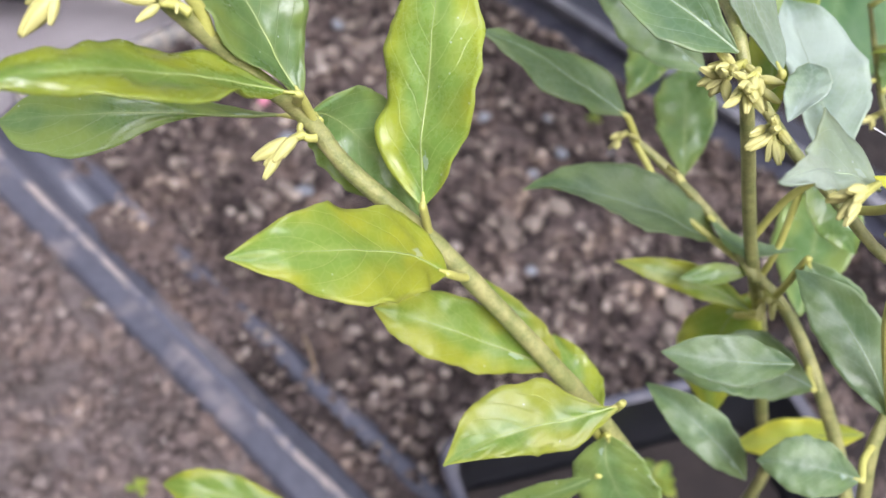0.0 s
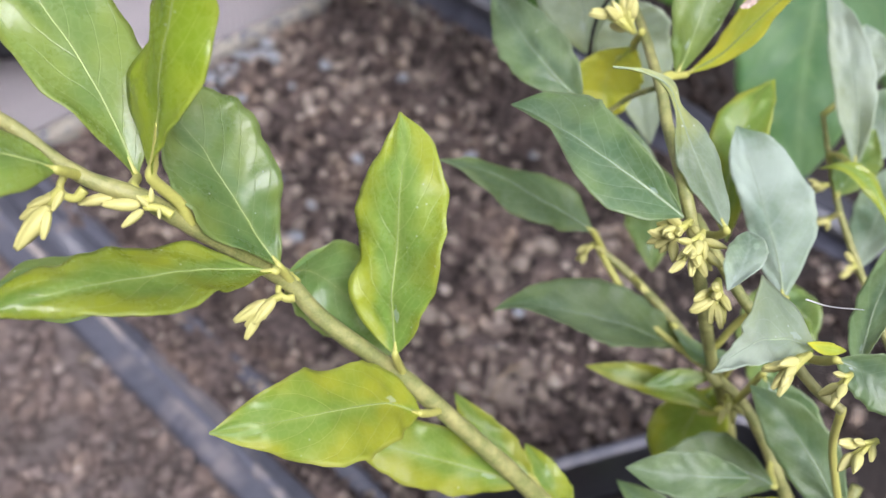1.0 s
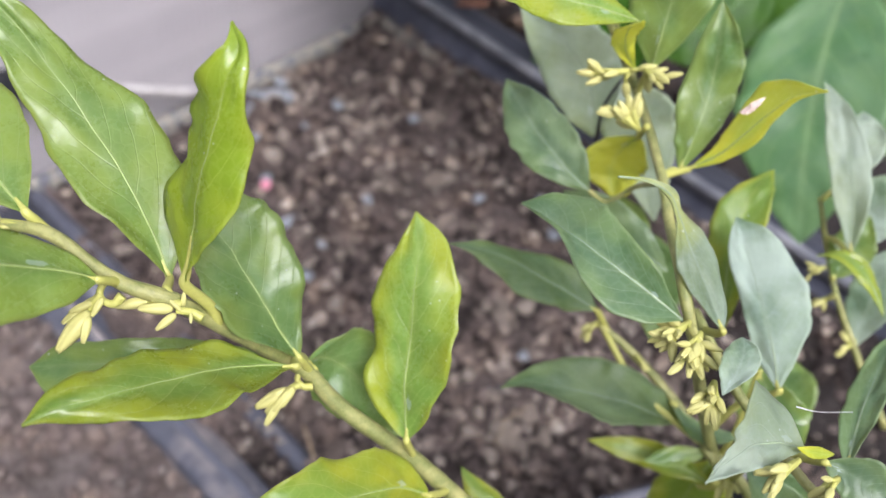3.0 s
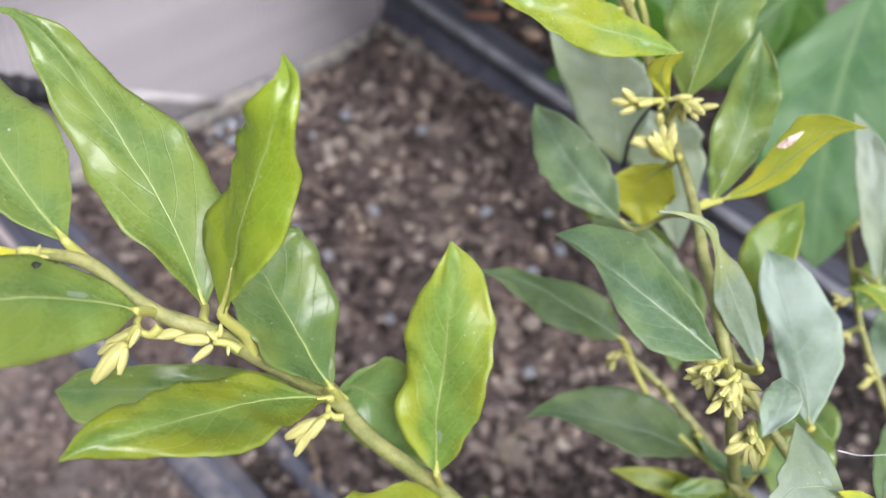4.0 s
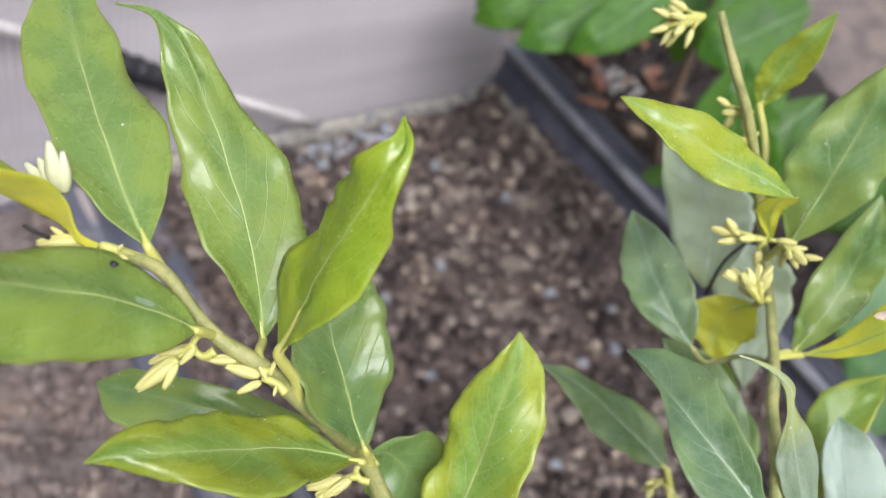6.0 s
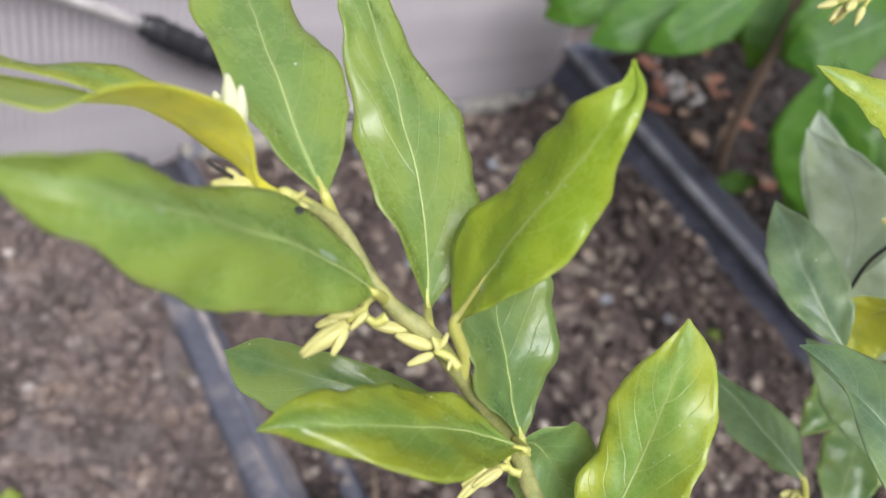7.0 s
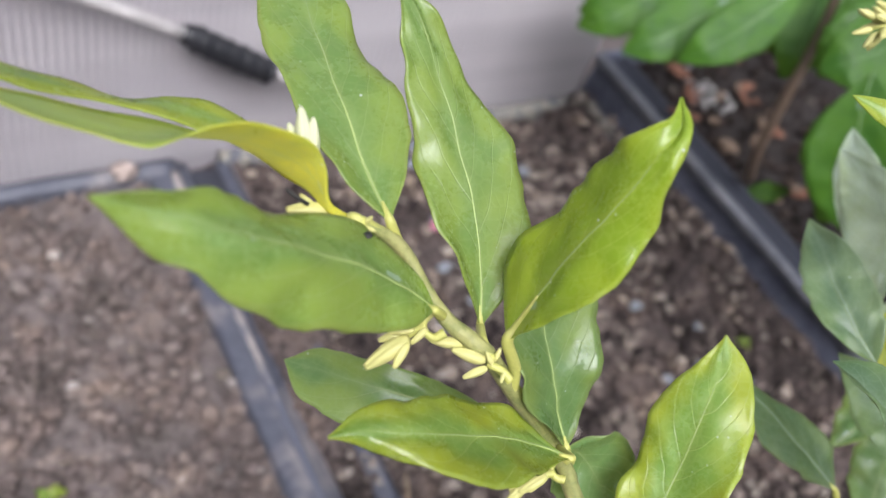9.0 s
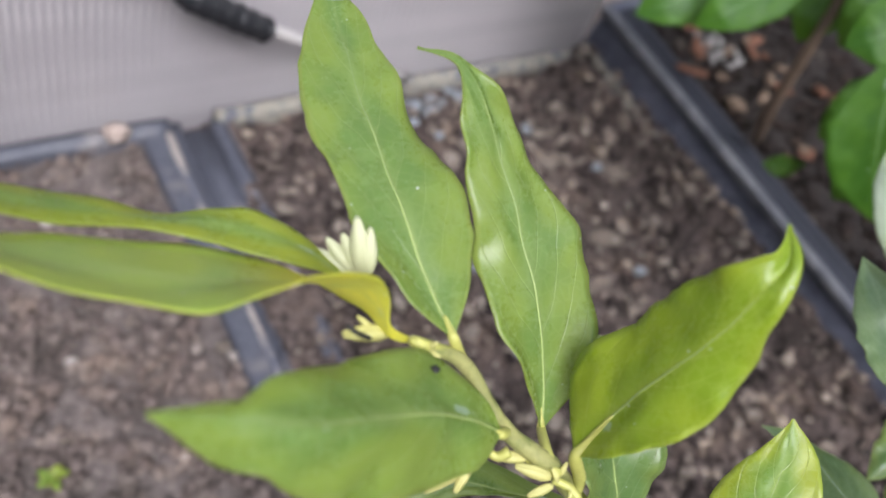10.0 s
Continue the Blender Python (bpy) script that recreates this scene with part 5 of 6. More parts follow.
leaf(plant_c, (0.2477, -0.0786, 0.4720), (0.2620, -0.0720, 0.4821), (0.2734, -0.0620, 0.4888), (0.0061, -0.0155, 0.0064), "pale", 0.5, fold=0.2)
petiole(plant_c, (0.2233, -0.0737, 0.4732), (0.2374, -0.0753, 0.4740), (0.2477, -0.0786, 0.4720), (0.0144, 0.0066, 0.0100))
leaf(plant_c, (0.1915, -0.1209, 0.4671), (0.1957, -0.1014, 0.4778), (0.1898, -0.0880, 0.4761), (0.0085, -0.0011, 0.0014), "lime", 0.5)
leaf(plant_c, (0.2365, -0.0946, 0.4537), (0.2464, -0.0926, 0.4681), (0.2570, -0.0945, 0.4839), (0.0007, -0.0252, -0.0024), "silver", 0.5, fold=0.2)
petiole(plant_c, (0.2203, -0.0854, 0.4588), (0.2295, -0.0898, 0.4578), (0.2365, -0.0946, 0.4537), (0.0098, 0.0020, 0.0144))
leaf(plant_c, (0.2204, -0.1200, 0.4162), (0.2342, -0.1123, 0.4410), (0.2432, -0.1101, 0.4613), (0.0044, -0.0206, 0.0039), "silver", 0.5, fold=0.2)
petiole(plant_c, (0.2123, -0.1188, 0.4265), (0.2170, -0.1191, 0.4225), (0.2204, -0.1200, 0.4162), (0.0138, 0.0077, 0.0248))
leaf(plant_c, (0.2113, -0.0966, 0.4520), (0.2203, -0.0955, 0.4630), (0.2300, -0.0932, 0.4754), (0.0013, -0.0174, 0.0012), "green", 0.5)
petiole(plant_c, (0.2178, -0.0932, 0.4504), (0.2150, -0.0948, 0.4518), (0.2113, -0.0966, 0.4520), (0.0090, 0.0011, 0.0109))
leaf(plant_c, (0.2478, 0.0367, 0.4323), (0.2511, 0.0712, 0.4545), (0.2537, 0.0994, 0.4776), (0.0148, -0.0146, 0.0150), "pale", 0.5, fold=0.2)
leaf(plant_c, (0.1476, -0.0487, 0.4634), (0.1414, -0.0250, 0.4713), (0.1341, -0.0010, 0.4801), (0.0143, 0.0031, 0.0153), "silvergreen", 0.5, fold=0.2)
leaf(plant_b, (0.1505, -0.0459, 0.5421), (0.1517, -0.0486, 0.5455), (0.1553, -0.0503, 0.5494), (0.0012, 0.0018, 0.0023), "scar", 0.5, name="scar", rib=False, wave=0.3)
leaf(plant_a, (-0.0609, 0.0367, 0.5636), (-0.0602, 0.0359, 0.5639), (-0.0591, 0.0356, 0.5636), (0.0004, 0.0010, 0.0011), "dark", 0.5, name="speck", rib=False)
leaf(broad_plant, (0.5142, 0.0275, 0.4301), (0.4536, -0.0026, 0.3722), (0.3960, -0.0553, 0.3011), (0.0339, -0.0871, 0.0329), "green", 0.45, material=BIGLEAF, wave=0.03, point=0.25, lump=0.35)
leaf(broad_plant, (0.5849, 0.0923, 0.3739), (0.5239, 0.1065, 0.3339), (0.4851, 0.1317, 0.3102), (-0.0017, -0.0594, -0.0340), "green", 0.45, material=BIGSHADED, wave=0.03, point=0.25, lump=0.35)
leaf(broad_plant, (0.5749, 0.0355, 0.4026), (0.5245, -0.0621, 0.3667), (0.4727, -0.1205, 0.3257), (0.0345, -0.0397, 0.0634), "green", 0.45, material=BIGLEAF, wave=0.03, point=0.25, lump=0.35)
leaf(broad_plant, (0.6359, 0.1071, 0.3760), (0.5965, 0.0925, 0.3369), (0.5739, 0.0731, 0.2929), (0.0188, -0.0512, 0.0096), "green", 0.45, material=BIGSHADED, wave=0.03, point=0.25, lump=0.35)
leaf(broad_plant, (0.5777, 0.1775, 0.3554), (0.5235, 0.1764, 0.3070), (0.4901, 0.1738, 0.2612), (0.0172, -0.0573, -0.0102), "green", 0.45, material=BIGSHADED, wave=0.03, point=0.25, lump=0.35)
leaf(broad_plant, (0.4642, 0.2019, 0.3982), (0.4508, 0.1656, 0.3459), (0.4592, 0.1273, 0.2950), (0.0398, -0.0471, 0.0336), "green", 0.5, material=BIGSHADED, wave=0.03, point=0.25, lump=0.35)
leaf(broad_plant, (0.5661, 0.3973, 0.3235), (0.5037, 0.3966, 0.2863), (0.4572, 0.4098, 0.2537), (0.0147, -0.0456, -0.0289), "green", 0.5, material=BIGSHADED, wave=0.03, point=0.25, lump=0.35)
leaf(broad_plant, (0.5844, 0.3578, 0.3613), (0.5244, 0.3531, 0.3151), (0.4796, 0.3644, 0.2768), (0.0158, -0.0434, -0.0200), "green", 0.5, material=BIGSHADED, wave=0.03, point=0.25, lump=0.35)
leaf(broad_plant, (0.5494, 0.4530, 0.3177), (0.4915, 0.4532, 0.2703), (0.4522, 0.4713, 0.2376), (0.0163, -0.0405, -0.0258), "green", 0.5, material=BIGSHADED, wave=0.03, point=0.25, lump=0.35)
leaf(broad_plant, (0.5548, 0.2362, 0.4249), (0.5058, 0.2294, 0.3873), (0.4753, 0.2508, 0.3716), (0.0079, -0.0402, -0.0303), "green", 0.5, material=BIGSHADED, wave=0.03, point=0.25, lump=0.35)
leaf(broad_plant, (0.5151, 0.2185, 0.2437), (0.4927, 0.2258, 0.2410), (0.4787, 0.2334, 0.2396), (0.0037, 0.0120, 0.0138), "green", 0.5, material=BIGSHADED, wave=0.03, point=0.25, lump=0.35)
leaf(broad_plant, (0.5523, 0.2196, 0.4169), (0.5024, 0.2264, 0.3910), (0.4726, 0.2407, 0.3670), (0.0062, -0.0510, -0.0337), "green", 0.5, material=BIGSHADED, wave=0.03, point=0.25, lump=0.35)
leaf(broad_plant, (0.5544, 0.2000, 0.3544), (0.5106, 0.2028, 0.3206), (0.4875, 0.2159, 0.2903), (0.0080, -0.0583, -0.0256), "green", 0.5, material=BIGSHADED, wave=0.03, point=0.25, lump=0.35)
leaf(broad_plant, (0.6207, 0.4063, 0.3439), (0.5656, 0.3960, 0.2887), (0.5329, 0.3972, 0.2474), (0.0229, -0.0505, -0.0131), "green", 0.5, material=BIGSHADED, wave=0.03, point=0.25, lump=0.35)
leaf(broad_plant, (0.5797, 0.4810, 0.3083), (0.5158, 0.4824, 0.2623), (0.4751, 0.4985, 0.2339), (0.0127, -0.0362, -0.0232), "green", 0.5, material=BIGSHADED, wave=0.03, point=0.25, lump=0.35)
leaf(broad_plant, (0.7153, 0.3922, 0.3696), (0.6556, 0.3787, 0.3016), (0.6072, 0.3969, 0.2547), (0.0261, -0.0666, -0.0202), "green", 0.5, material=BIGSHADED, wave=0.03, point=0.25, lump=0.35)
leaf(broad_plant, (0.6603, 0.3823, 0.3408), (0.6316, 0.3531, 0.2991), (0.6142, 0.3418, 0.2549), (0.0304, -0.0482, 0.0065), "green", 0.5, material=BIGSHADED, wave=0.03, point=0.25, lump=0.35)
leaf(broad_plant, (0.6663, 0.2828, 0.4076), (0.6178, 0.2957, 0.3613), (0.5953, 0.3069, 0.3245), (0.0148, -0.0532, -0.0246), "green", 0.5, material=BIGSHADED, wave=0.03, point=0.25, lump=0.35)
leaf(broad_plant, (0.5976, 0.2747, 0.4005), (0.5590, 0.2679, 0.3610), (0.5384, 0.2736, 0.3250), (0.0214, -0.0572, -0.0133), "green", 0.5, material=BIGSHADED, wave=0.03, point=0.25, lump=0.35)
leaf(broad_plant, (0.6466, 0.4436, 0.3390), (0.5802, 0.4410, 0.2725), (0.5350, 0.4569, 0.2305), (0.0203, -0.0513, -0.0302), "green", 0.5, material=BIGSHADED, wave=0.03, point=0.25, lump=0.35)
leaf(broad_plant, (0.6341, 0.4763, 0.3056), (0.5627, 0.4925, 0.2512), (0.5218, 0.5162, 0.2200), (0.0144, -0.0423, -0.0299), "green", 0.5, material=BIGSHADED, wave=0.03, point=0.25, lump=0.35)
petiole(plant_a, (-0.0484, 0.0411, 0.5532), (-0.0588, 0.0434, 0.5605), (-0.0586, 0.0454, 0.5581), (-0.0028, 0.0067, -0.0049))
arched_leaf(plant_a, [(-0.0584, 0.0457, 0.5584), (-0.0636, 0.0479, 0.5628), (-0.0658, 0.0495, 0.5722), (-0.0707, 0.0503, 0.5800), (-0.0817, 0.0488, 0.5875), (-0.0915, 0.0464, 0.5918), (-0.0982, 0.0474, 0.5888), (-0.1049, 0.0506, 0.5863), (-0.1165, 0.0548, 0.5886), (-0.1260, 0.0596, 0.5929), (-0.1332, 0.0648, 0.5962)], [(-0.0589, 0.0451, 0.5578), (-0.0633, 0.0465, 0.5599), (-0.0658, 0.0531, 0.5605), (-0.0701, 0.0580, 0.5622), (-0.0770, 0.0598, 0.5675), (-0.0824, 0.0628, 0.5695), (-0.0901, 0.0689, 0.5704), (-0.1013, 0.0734, 0.5725), (-0.1134, 0.0749, 0.5771), (-0.1245, 0.0753, 0.5821), (-0.1326, 0.0707, 0.5906)], "turn")
arched_leaf(plant_a, [(-0.0678, 0.0620, 0.5630), (-0.0703, 0.0690, 0.5634), (-0.0756, 0.0751, 0.5662), (-0.0810, 0.0795, 0.5670), (-0.0876, 0.0808, 0.5680), (-0.0979, 0.0830, 0.5677), (-0.1090, 0.0875, 0.5709), (-0.1199, 0.0891, 0.5755), (-0.1307, 0.0870, 0.5846)], [(-0.0685, 0.0616, 0.5625), (-0.0730, 0.0618, 0.5667), (-0.0791, 0.0645, 0.5681), (-0.0866, 0.0689, 0.5691), (-0.0942, 0.0725, 0.5714), (-0.1030, 0.0774, 0.5724), (-0.1151, 0.0790, 0.5760), (-0.1236, 0.0797, 0.5805), (-0.1317, 0.0812, 0.5862)], "lime")
single_bud(plant_a, (-0.0635, 0.0613, 0.5622), (-0.0632, 0.0686, 0.5718), WHITES)
single_bud(plant_a, (-0.0625, 0.0607, 0.5623), (-0.0609, 0.0663, 0.5703), WHITES)
single_bud(plant_a, (-0.0644, 0.0620, 0.5609), (-0.0684, 0.0694, 0.5658), WHITES)
single_bud(plant_a, (-0.0651, 0.0621, 0.5606), (-0.0707, 0.0692, 0.5634), WHITES)
single_bud(plant_a, (-0.0638, 0.0617, 0.5610), (-0.0657, 0.0683, 0.5677), WHITES)
single_bud(plant_a, (-0.0619, 0.0486, 0.5585), (-0.0720, 0.0511, 0.5591))
single_bud(plant_a, (-0.0657, 0.0499, 0.5590), (-0.0681, 0.0532, 0.5607))
spray = flower_spray(plant_a, [[(-0.0408, 0.0220, 0.5384), (-0.0432, 0.0223, 0.5369), (-0.0447, 0.0244, 0.5373), (-0.0444, 0.0262, 0.5387), (-0.0421, 0.0269, 0.5407)], [(-0.0445, 0.0252, 0.5387), (-0.0464, 0.0255, 0.5376), (-0.0485, 0.0254, 0.5360)]])
single_bud(spray, (-0.0448, 0.0241, 0.5391), (-0.0492, 0.0227, 0.5365))
single_bud(spray, (-0.0473, 0.0252, 0.5381), (-0.0527, 0.0270, 0.5370))
single_bud(spray, (-0.0483, 0.0261, 0.5367), (-0.0550, 0.0273, 0.5342))
single_bud(spray, (-0.0487, 0.0245, 0.5366), (-0.0594, 0.0237, 0.5301))
single_bud(spray, (-0.0497, 0.0233, 0.5366), (-0.0542, 0.0200, 0.5326))
single_bud(spray, (-0.0446, 0.0257, 0.5375), (-0.0498, 0.0273, 0.5364))
spray = flower_spray(plant_a, [[(-0.0274, 0.0082, 0.5309), (-0.0288, 0.0112, 0.5320), (-0.0313, 0.0139, 0.5321)], [(-0.0292, 0.0144, 0.5324), (-0.0321, 0.0177, 0.5327), (-0.0349, 0.0206, 0.5328)]])
single_bud(spray, (-0.0350, 0.0203, 0.5332), (-0.0420, 0.0244, 0.5325))
single_bud(spray, (-0.0317, 0.0143, 0.5328), (-0.0385, 0.0199, 0.5333))
single_bud(spray, (-0.0322, 0.0127, 0.5327), (-0.0381, 0.0133, 0.5304))
single_bud(spray, (-0.0306, 0.0128, 0.5325), (-0.0317, 0.0156, 0.5351))
single_bud(spray, (-0.0291, 0.0141, 0.5316), (-0.0274, 0.0155, 0.5351))
single_bud(spray, (-0.0297, 0.0097, 0.5338), (-0.0313, 0.0077, 0.5328))
single_bud(spray, (-0.0323, 0.0222, 0.5335), (-0.0343, 0.0246, 0.5352))
spray = flower_spray(plant_a, [[(-0.0018, -0.0067, 0.4886), (-0.0039, -0.0047, 0.4885), (-0.0041, -0.0022, 0.4900), (-0.0012, -0.0013, 0.4927)], [(-0.0042, -0.0040, 0.4894), (-0.0076, -0.0026, 0.4881), (-0.0107, -0.0025, 0.4860)]])
single_bud(spray, (-0.0087, -0.0026, 0.4873), (-0.0163, -0.0021, 0.4838))
single_bud(spray, (-0.0069, -0.0041, 0.4903), (-0.0150, -0.0042, 0.4860))
single_bud(spray, (-0.0075, -0.0025, 0.4882), (-0.0178, 0.0009, 0.4847))
single_bud(spray, (-0.0112, -0.0028, 0.4868), (-0.0184, -0.0045, 0.4820))
single_bud(spray, (-0.0078, -0.0039, 0.4899), (-0.0126, -0.0054, 0.4869))
single_bud(spray, (-0.0086, -0.0020, 0.4892), (-0.0139, -0.0011, 0.4875))
cluster(plant_a, (-0.0580, 0.0449, 0.5572), (0.0011, -0.0050, 0.0034), .005, 2, seed=5)
cluster(plant_b, (0.0831, -0.0785, 0.5184), (-0.0116, 0.0022, -0.0035), .014, 15, seed=6)
cluster(plant_b, (0.0804, -0.0833, 0.5204), (-0.0101, -0.0027, -0.0033), .014, 15, seed=7)
cluster(plant_b, (0.0710, -0.0951, 0.5175), (-0.0081, -0.0045, -0.0012), .012, 9, seed=8)
cluster(plant_b, (0.0623, -0.1248, 0.5232), (-0.0091, 0.0028, -0.0014), .012, 7, seed=9)
cluster(plant_b, (0.0716, -0.1355, 0.5157), (-0.0084, 0.0004, -0.0009), .010, 4, seed=10)
cluster(plant_b, (0.0675, -0.1502, 0.5053), (-0.0077, 0.0044, -0.0004), .011, 5, seed=11)
cluster(plant_b, (0.1246, -0.0378, 0.4392), (-0.0111, -0.0006, -0.0028), .011, 5, seed=12)
cluster(plant_b, (0.1262, -0.0578, 0.4348), (-0.0026, -0.0063, 0.0030), .008, 3, seed=13)
cluster(plant_b, (0.1226, -0.1106, 0.4149), (-0.0050, -0.0072, 0.0022), .012, 5, seed=14)
cluster(plant_b, (0.1491, -0.0043, 0.5344), (-0.0133, 0.0108, -0.0041), .016, 9, seed=15)
cluster(plant_b, (0.1491, -0.0092, 0.5376), (-0.0022, -0.0106, 0.0016), .012, 8, seed=16)
cluster(plant_b, (0.1398, -0.0193, 0.5215), (-0.0051, 0.0107, 0.0057), .015, 10, seed=17)
cluster(plant_b, (0.1530, 0.0279, 0.5637), (-0.0107, 0.0074, -0.0017), .013, 4, seed=18)
cluster(plant_b, (0.1499, 0.0219, 0.5550), (-0.0025, 0.0053, 0.0096), .010, 3, seed=19)
cluster(plant_b, (0.1596, 0.0665, 0.5747), (-0.0158, 0.0063, -0.0096), .018, 14, seed=20)
cluster(plant_c, (0.2131, -0.0913, 0.4532), (-0.0067, 0.0034, 0.0002), .010, 4, seed=21)
cluster(plant_c, (0.2125, -0.1005, 0.4435), (-0.0068, 0.0019, -0.0001), .010, 4, seed=22)
cluster(plant_c, (0.2120, -0.1188, 0.4263), (-0.0073, 0.0030, -0.0005), .010, 4, seed=23)
stalk(plant_a, [(0.0900, -0.1260, 0.2800, 0.0024), (0.0400, -0.0800, 0.2780, 0.0020), (-0.0120, -0.0290, 0.2850, 0.0014)], "branch")
leaf(plant_a, (-0.0120, -0.0290, 0.2850), (-0.0340, 0.0085, 0.2905), (-0.0500, 0.0301, 0.2908), (0.0120, 0.0120, 0.0090), "yellow", 0.5)
# unseen upper leaves of the broad-leaved shrub, added to shade the trough corner
stalk(broad_plant, [(0.620, 0.351, 0.376, 0.0042), (0.895, 0.50, 0.30, 0.0042), (0.96, 0.49, 0.40, 0.004), (0.97, 0.49, 0.58, 0.003)], "stem", BARK)
shade_crown = random.Random(31)
for k in range(20):
    a, h = k * 2.4, 0.35 + 0.2 * k / 19
    b0 = Vector((0.97 + 0.02 * math.cos(a), 0.49 + 0.02 * math.sin(a), h))
    out = Vector((math.cos(a), 0.55 * math.sin(a), shade_crown.uniform(-0.1, 0.25))).normalized() * shade_crown.uniform(0.13, 0.17)
    across = Vector((-math.sin(a), math.cos(a), shade_crown.uniform(-0.3, 0.3))).normalized() * shade_crown.uniform(0.055, 0.07)
    leaf(broad_plant, b0, b0 + out * 0.5 + Vector((0, 0, 0.012)), b0 + out, across, "green", 0.5, material=BIGSHADED, wave=0.03, point=0.25, lump=0.35)

# ---- loose soil ----
crumbs("loose_soil", tray_soil, (0.158, 0.645, -0.2, 0.580), 0.001, 30000, 0.0007, 0.0068, CLOD, 3)
crumbs("loose_soil", bed_soil, (-0.35, 0.068, 0.02, 0.580), 0.002, 22000, 0.0008, 0.0068, CRUMB, 7)
crumbs("loose_soil", tray, (0.118, 0.168, 0.0, 0.42), 0.008, 1900, 0.0007, 0.0045, CLOD, 17)
crumbs("loose_soil", tray, (0.60, 0.650, 0.0, 0.58), 0.002, 1600, 0.0007, 0.004, CLOD, 19)
crumbs("loose_soil", damp_shaded_soil, (0.50, 0.648, -0.22, -0.01), 0.003, 1800, 0.0009, 0.005, WET_SHADED_CRUMB, 23)
crumbs("loose_soil", trough_soil, (0.70, 1.0, 0.1, 0.58), 0.064, 3500, 0.0015, 0.008, WET_SHADED_CRUMB, 11)
rng = random.Random(4)
CLODS = [stone_mesh("clod", 20 + k, 2, 0.7, CLOD) for k in range(6)]
for k in range(110):
    ob = new("clod", CLODS[k % 6])
    ob.parent = tray_soil
    r = rng.uniform(0.004, 0.009) if k % 4 else rng.uniform(0.007, 0.012)
    ob.matrix_basis = Matrix.Translation((rng.uniform(0.17, 0.60), rng.uniform(-0.05, 0.56), r * 0.2)) @ Euler((rng.uniform(-0.4, 0.4), rng.uniform(-0.4, 0.4), rng.uniform(0, 6))).to_matrix().to_4x4() @ Matrix.Diagonal((r, r * rng.uniform(0.7, 1.1), r * 0.8, 1))
PEBBLES = [stone_mesh("pebble", 40 + k, 2, 0.85, GRIT) for k in range(4)]
for k in range(44):
    ob = new("pebble", PEBBLES[k % 4])
    ob.parent = tray_soil
    r = rng.uniform(0.004, 0.0075)
    x, y = (rng.uniform(0.33, 0.47), rng.uniform(0.535, 0.572)) if k < 30 else (rng.uniform(0.3, 0.6), rng.uniform(0.1, 0.55))
    ob.matrix_basis = Matrix.Translation((x, y, 0.004 + r * 0.3)) @ Euler((0, 0, rng.uniform(0, 6))).to_matrix().to_4x4() @ Matrix.Diagonal((r, r * 0.85, r * 0.8, 1))
for x, y, r, m in ((0.41, 0.151, 0.012, PALECLOD), (0.214, 0.187, 0.014, PALECLOD), (0.495, 0.331, 0.015, PALECLOD), (0.326, 0.388, 0.009, GRIT), (0.327, 0.098, 0.009, GRIT), (0.50, 0.44, 0.018, PALECLOD), (0.55, 0.50, 0.016, CLOD), (0.44, 0.28, 0.014, PALECLOD), (0.57, 0.40, 0.02, PALECLOD), (0.40, 0.35, 0.013, CLOD), (0.288, 0.32, 0.011, GRIT), (0.176, 0.15, 0.014, CLOD), (0.175, 0.142, 0.011, CLOD), (0.23, 0.12, 0.013, CLOD), (0.20, 0.30, 0.014, CLOD), (0.19, 0.20, 0.012, CLOD)):
    ob = new("clod", stone_mesh("clod", 60 + 100 * x, 3, 0.6, m))
    ob.parent = tray_soil
    ob.matrix_basis = Matrix.Translation((x, y, r * 0.15)) @ Matrix.Diagonal((r, r * 0.75, r * 0.6, 1))
for k in range(26):
    ob = new("clod", stone_mesh("clod", 400 + k, 2, 0.7, PALECLOD if k % 3 else CLOD))
    ob.parent = tray_soil
    r = rng.uniform(0.004, 0.012)
    ob.matrix_basis = Matrix.Translation((0.312 + rng.gauss(0, 0.014), 0.050 + rng.gauss(0, 0.018), r * 0.4)) @ Euler((rng.uniform(-0.5, 0.5), rng.uniform(-0.5, 0.5), rng.uniform(0, 6))).to_matrix().to_4x4() @ Matrix.Diagonal((r, r * 0.8, r * 0.7, 1))
PERLITE = plain("white_grit", (0.45, 0.44, 0.43), 0.8, 300, 0.4)
FLAKE = plain("orange_bark", (0.22, 0.10, 0.06), 0.8, 200, 0.4, 0.001)
for k in range(60):
    ob = new("perlite", stone_mesh("perlite", 200 + k, 1, 0.8, PERLITE))
    ob.parent = trough_soil
    r = rng.uniform(0.0012, 0.005)
    ob.matrix_basis = Matrix.Translation((0.775 + rng.gauss(0, 0.022), 0.505 + rng.gauss(0, 0.016), 0.068)) @ Matrix.Diagonal((r, r, r, 1))
for k in range(30):
    ob = new("bark_flake", stone_mesh("bark_flake", 300 + k, 2, 0.3, FLAKE if k % 2 else BARK))
    ob.parent = trough_soil
    r = rng.uniform(0.006, 0.02)
    ob.matrix_basis = Matrix.Translation((rng.uniform(0.72, 0.9), rng.uniform(0.3, 0.56), 0.072)) @ Euler((rng.uniform(-0.5, 0.5), rng.uniform(-0.5, 0.5), rng.uniform(0, 6))).to_matrix().to_4x4() @ Matrix.Diagonal((r, r * 0.5, r, 1))
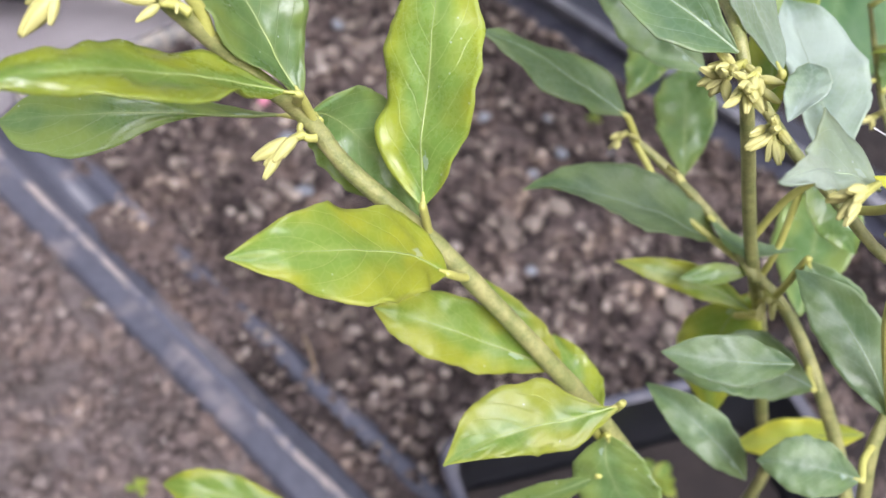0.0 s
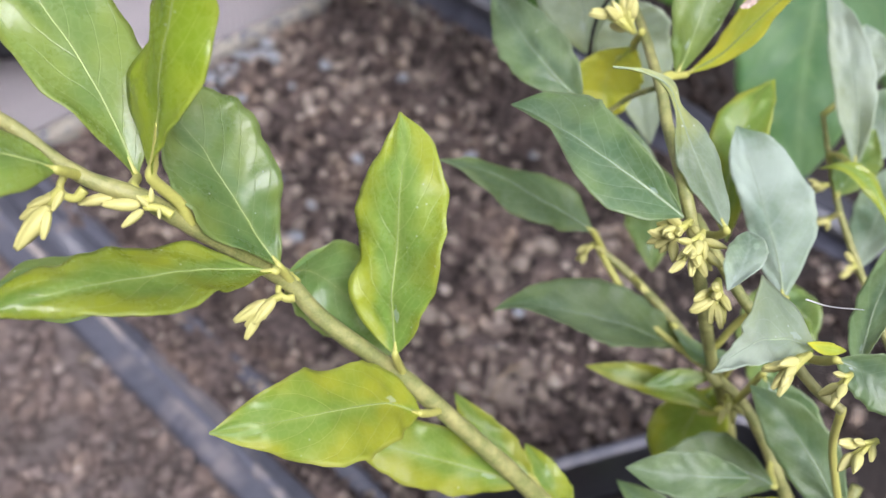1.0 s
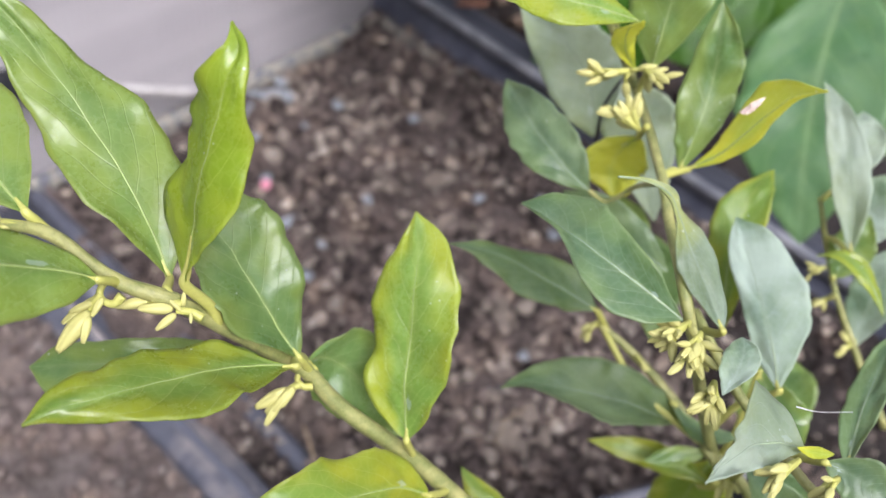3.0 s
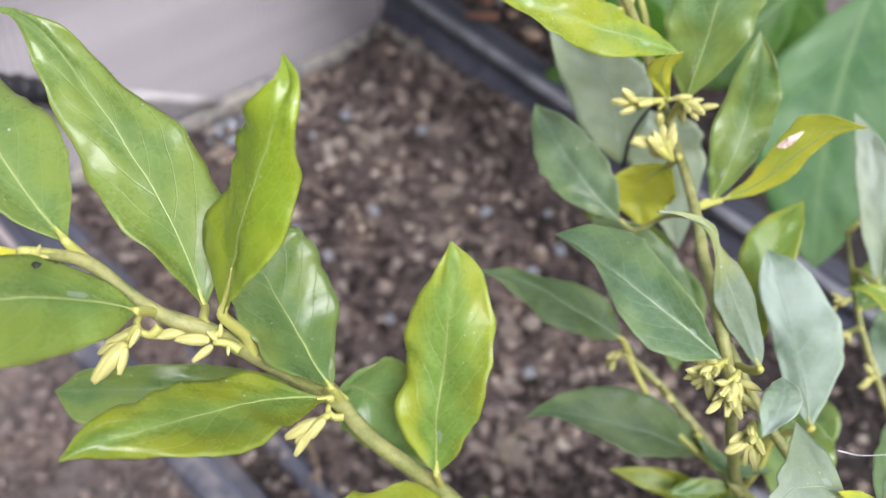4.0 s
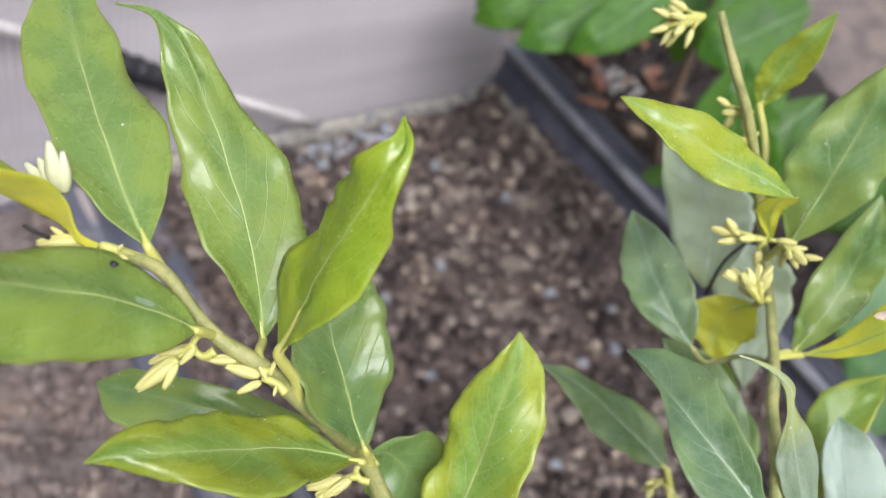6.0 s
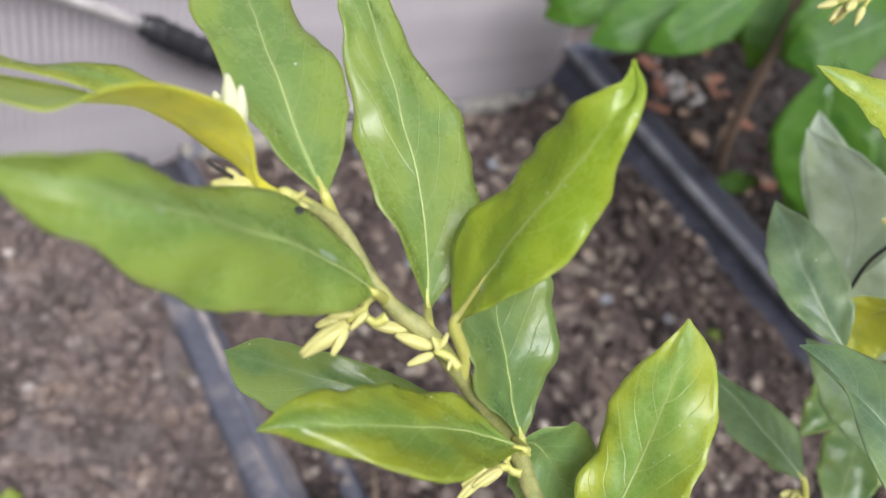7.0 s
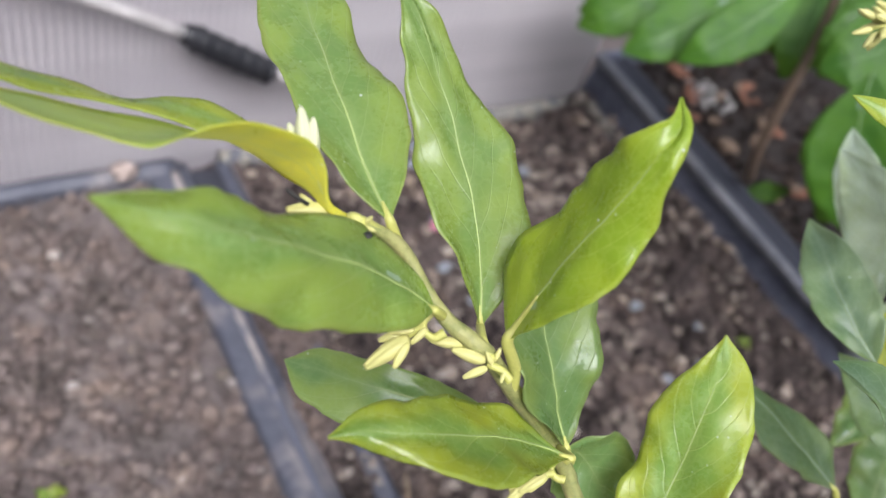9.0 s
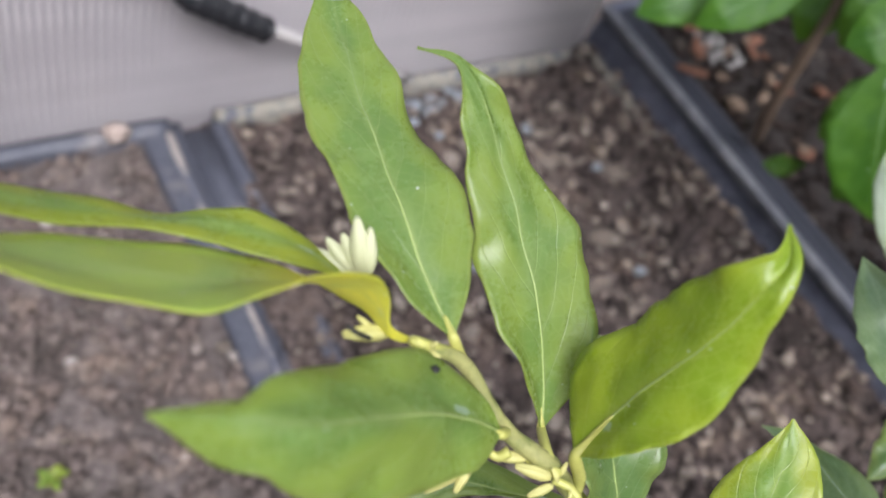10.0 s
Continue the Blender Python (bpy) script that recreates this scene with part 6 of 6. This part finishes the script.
for x, y, r in ((-0.001, 0.385, 0.007), (-0.083, 0.301, 0.006), (0.063, 0.336, 0.007), (-0.05, 0.45, 0.005), (-0.15, 0.36, 0.006), (0.03, 0.27, 0.005), (-0.12, 0.48, 0.006)):
    ob = new("pebble", stone_mesh("pebble", 80 + 100 * y, 2, 0.8, PALECLOD))
    ob.parent = bed_soil
    ob.matrix_basis = Matrix.Translation((x, y, 0.004)) @ Matrix.Diagonal((r, r * 0.8, r * 0.7, 1))
stone = tagged(new("rim_stone", stone_mesh("rim_stone", 91, 3, 0.8, plain("tan_stone", (0.48, 0.39, 0.34), 0.8, 120, 0.25, 0.0006))), "small tan stone lying on the tray corner", "stone")
stone.matrix_basis = Matrix.Translation((0.047, 0.583, 0.020)) @ Matrix.Diagonal((0.012, 0.010, 0.012, 1))
PETAL = plain("pink_petal", (0.62, 0.25, 0.32), 0.6, 300, 0.2)
bm = bmesh.new()
bmesh.ops.create_icosphere(bm, subdivisions=2, radius=1.0)
for v in bm.verts:
    v.co = Vector((v.co.x * 0.009, v.co.y * 0.006, v.co.z * 0.0012 + 0.004 * (v.co.x ** 2 + v.co.y ** 2)))
petal = finish("fallen_petal", bm, PETAL)
tagged(petal, "small pink petal fallen on the soil", "petal")
petal.matrix_basis = pose(0.335, 0.437, 0.010, 10, 5, 40)
def seedling(x, y, z, size, label, turns):
    sprout = thing("weed_sprout", label, "weed")
    top = Vector((x + 0.001, y - 0.002, z + size))
    stalk(sprout, [(x, y, z - 0.004, 0.0008), (x, y - 0.001, z + size * 0.5, 0.0007), (*top, 0.0005)], "stem", STEM, 3, 6)
    for k in range(turns):
        a = k * 2.4
        out = Vector((math.cos(a), math.sin(a), 0.25)) * size
        c = top - Vector((0, 0, size * 0.08 * k))
        leaf(sprout, c, c + out * 0.5 + Vector((0, 0, size * 0.16)), c + out, Vector((-math.sin(a), math.cos(a), 0)) * size * 0.6, "lime", rib=False, point=0.1)


seedling(-0.098, 0.271, 0.0, 0.012, "tiny bright green weed seedling in dry soil", 5)
seedling(0.235, -0.105, 0.07, 0.018, "small green weed growing in the black pot", 6)
seedling(0.222, -0.150, 0.07, 0.014, "small green weed growing in the black pot", 5)
seedling(-0.008, 0.169, 0.0, 0.009, "tiny bright green weed seedling in dry soil", 4)
seedling(0.584, 0.188, 0.014, 0.009, "tiny green weed seedling in the dark soil", 4)
STRAW = plain("dry_straw", (0.40, 0.30, 0.19), 0.8, 200, 0.3, 0.0004)
for line in ([(0.170, 0.186, 0.016, 0.0009), (0.160, 0.165, 0.019, 0.0010), (0.148, 0.143, 0.012, 0.0008)], [(0.334, 0.064, 0.010, 0.0006), (0.308, 0.066, 0.016, 0.0007), (0.282, 0.056, 0.012, 0.0005)]):
    bm = bmesh.new()
    tube(bm, spline(line, 8), 7, 0.15)
    tagged(finish("dry_straw", bm, STRAW), "thin tan dry stalk lying on the dark soil", "straw")
for name, label, at, size, turn in (("bark_chip", "reddish brown bark chip lying on the trough rim", (0.697, 0.468, 0.081), (0.026, 0.006, 0.003), -24), ("dead_leaf", "curled rust-brown dead leaf in the black pot", (0.224, -0.100, 0.083), (0.020, 0.009, 0.006), 60)):
    chip = new(name, stone_mesh(name, 500 + 10 * turn, 2, 0.6, FLAKE))
    tagged(chip, label, name.replace("_", " "))
    chip.matrix_basis = pose(*at, 8, 6, turn) @ Matrix.Diagonal((*size, 1))
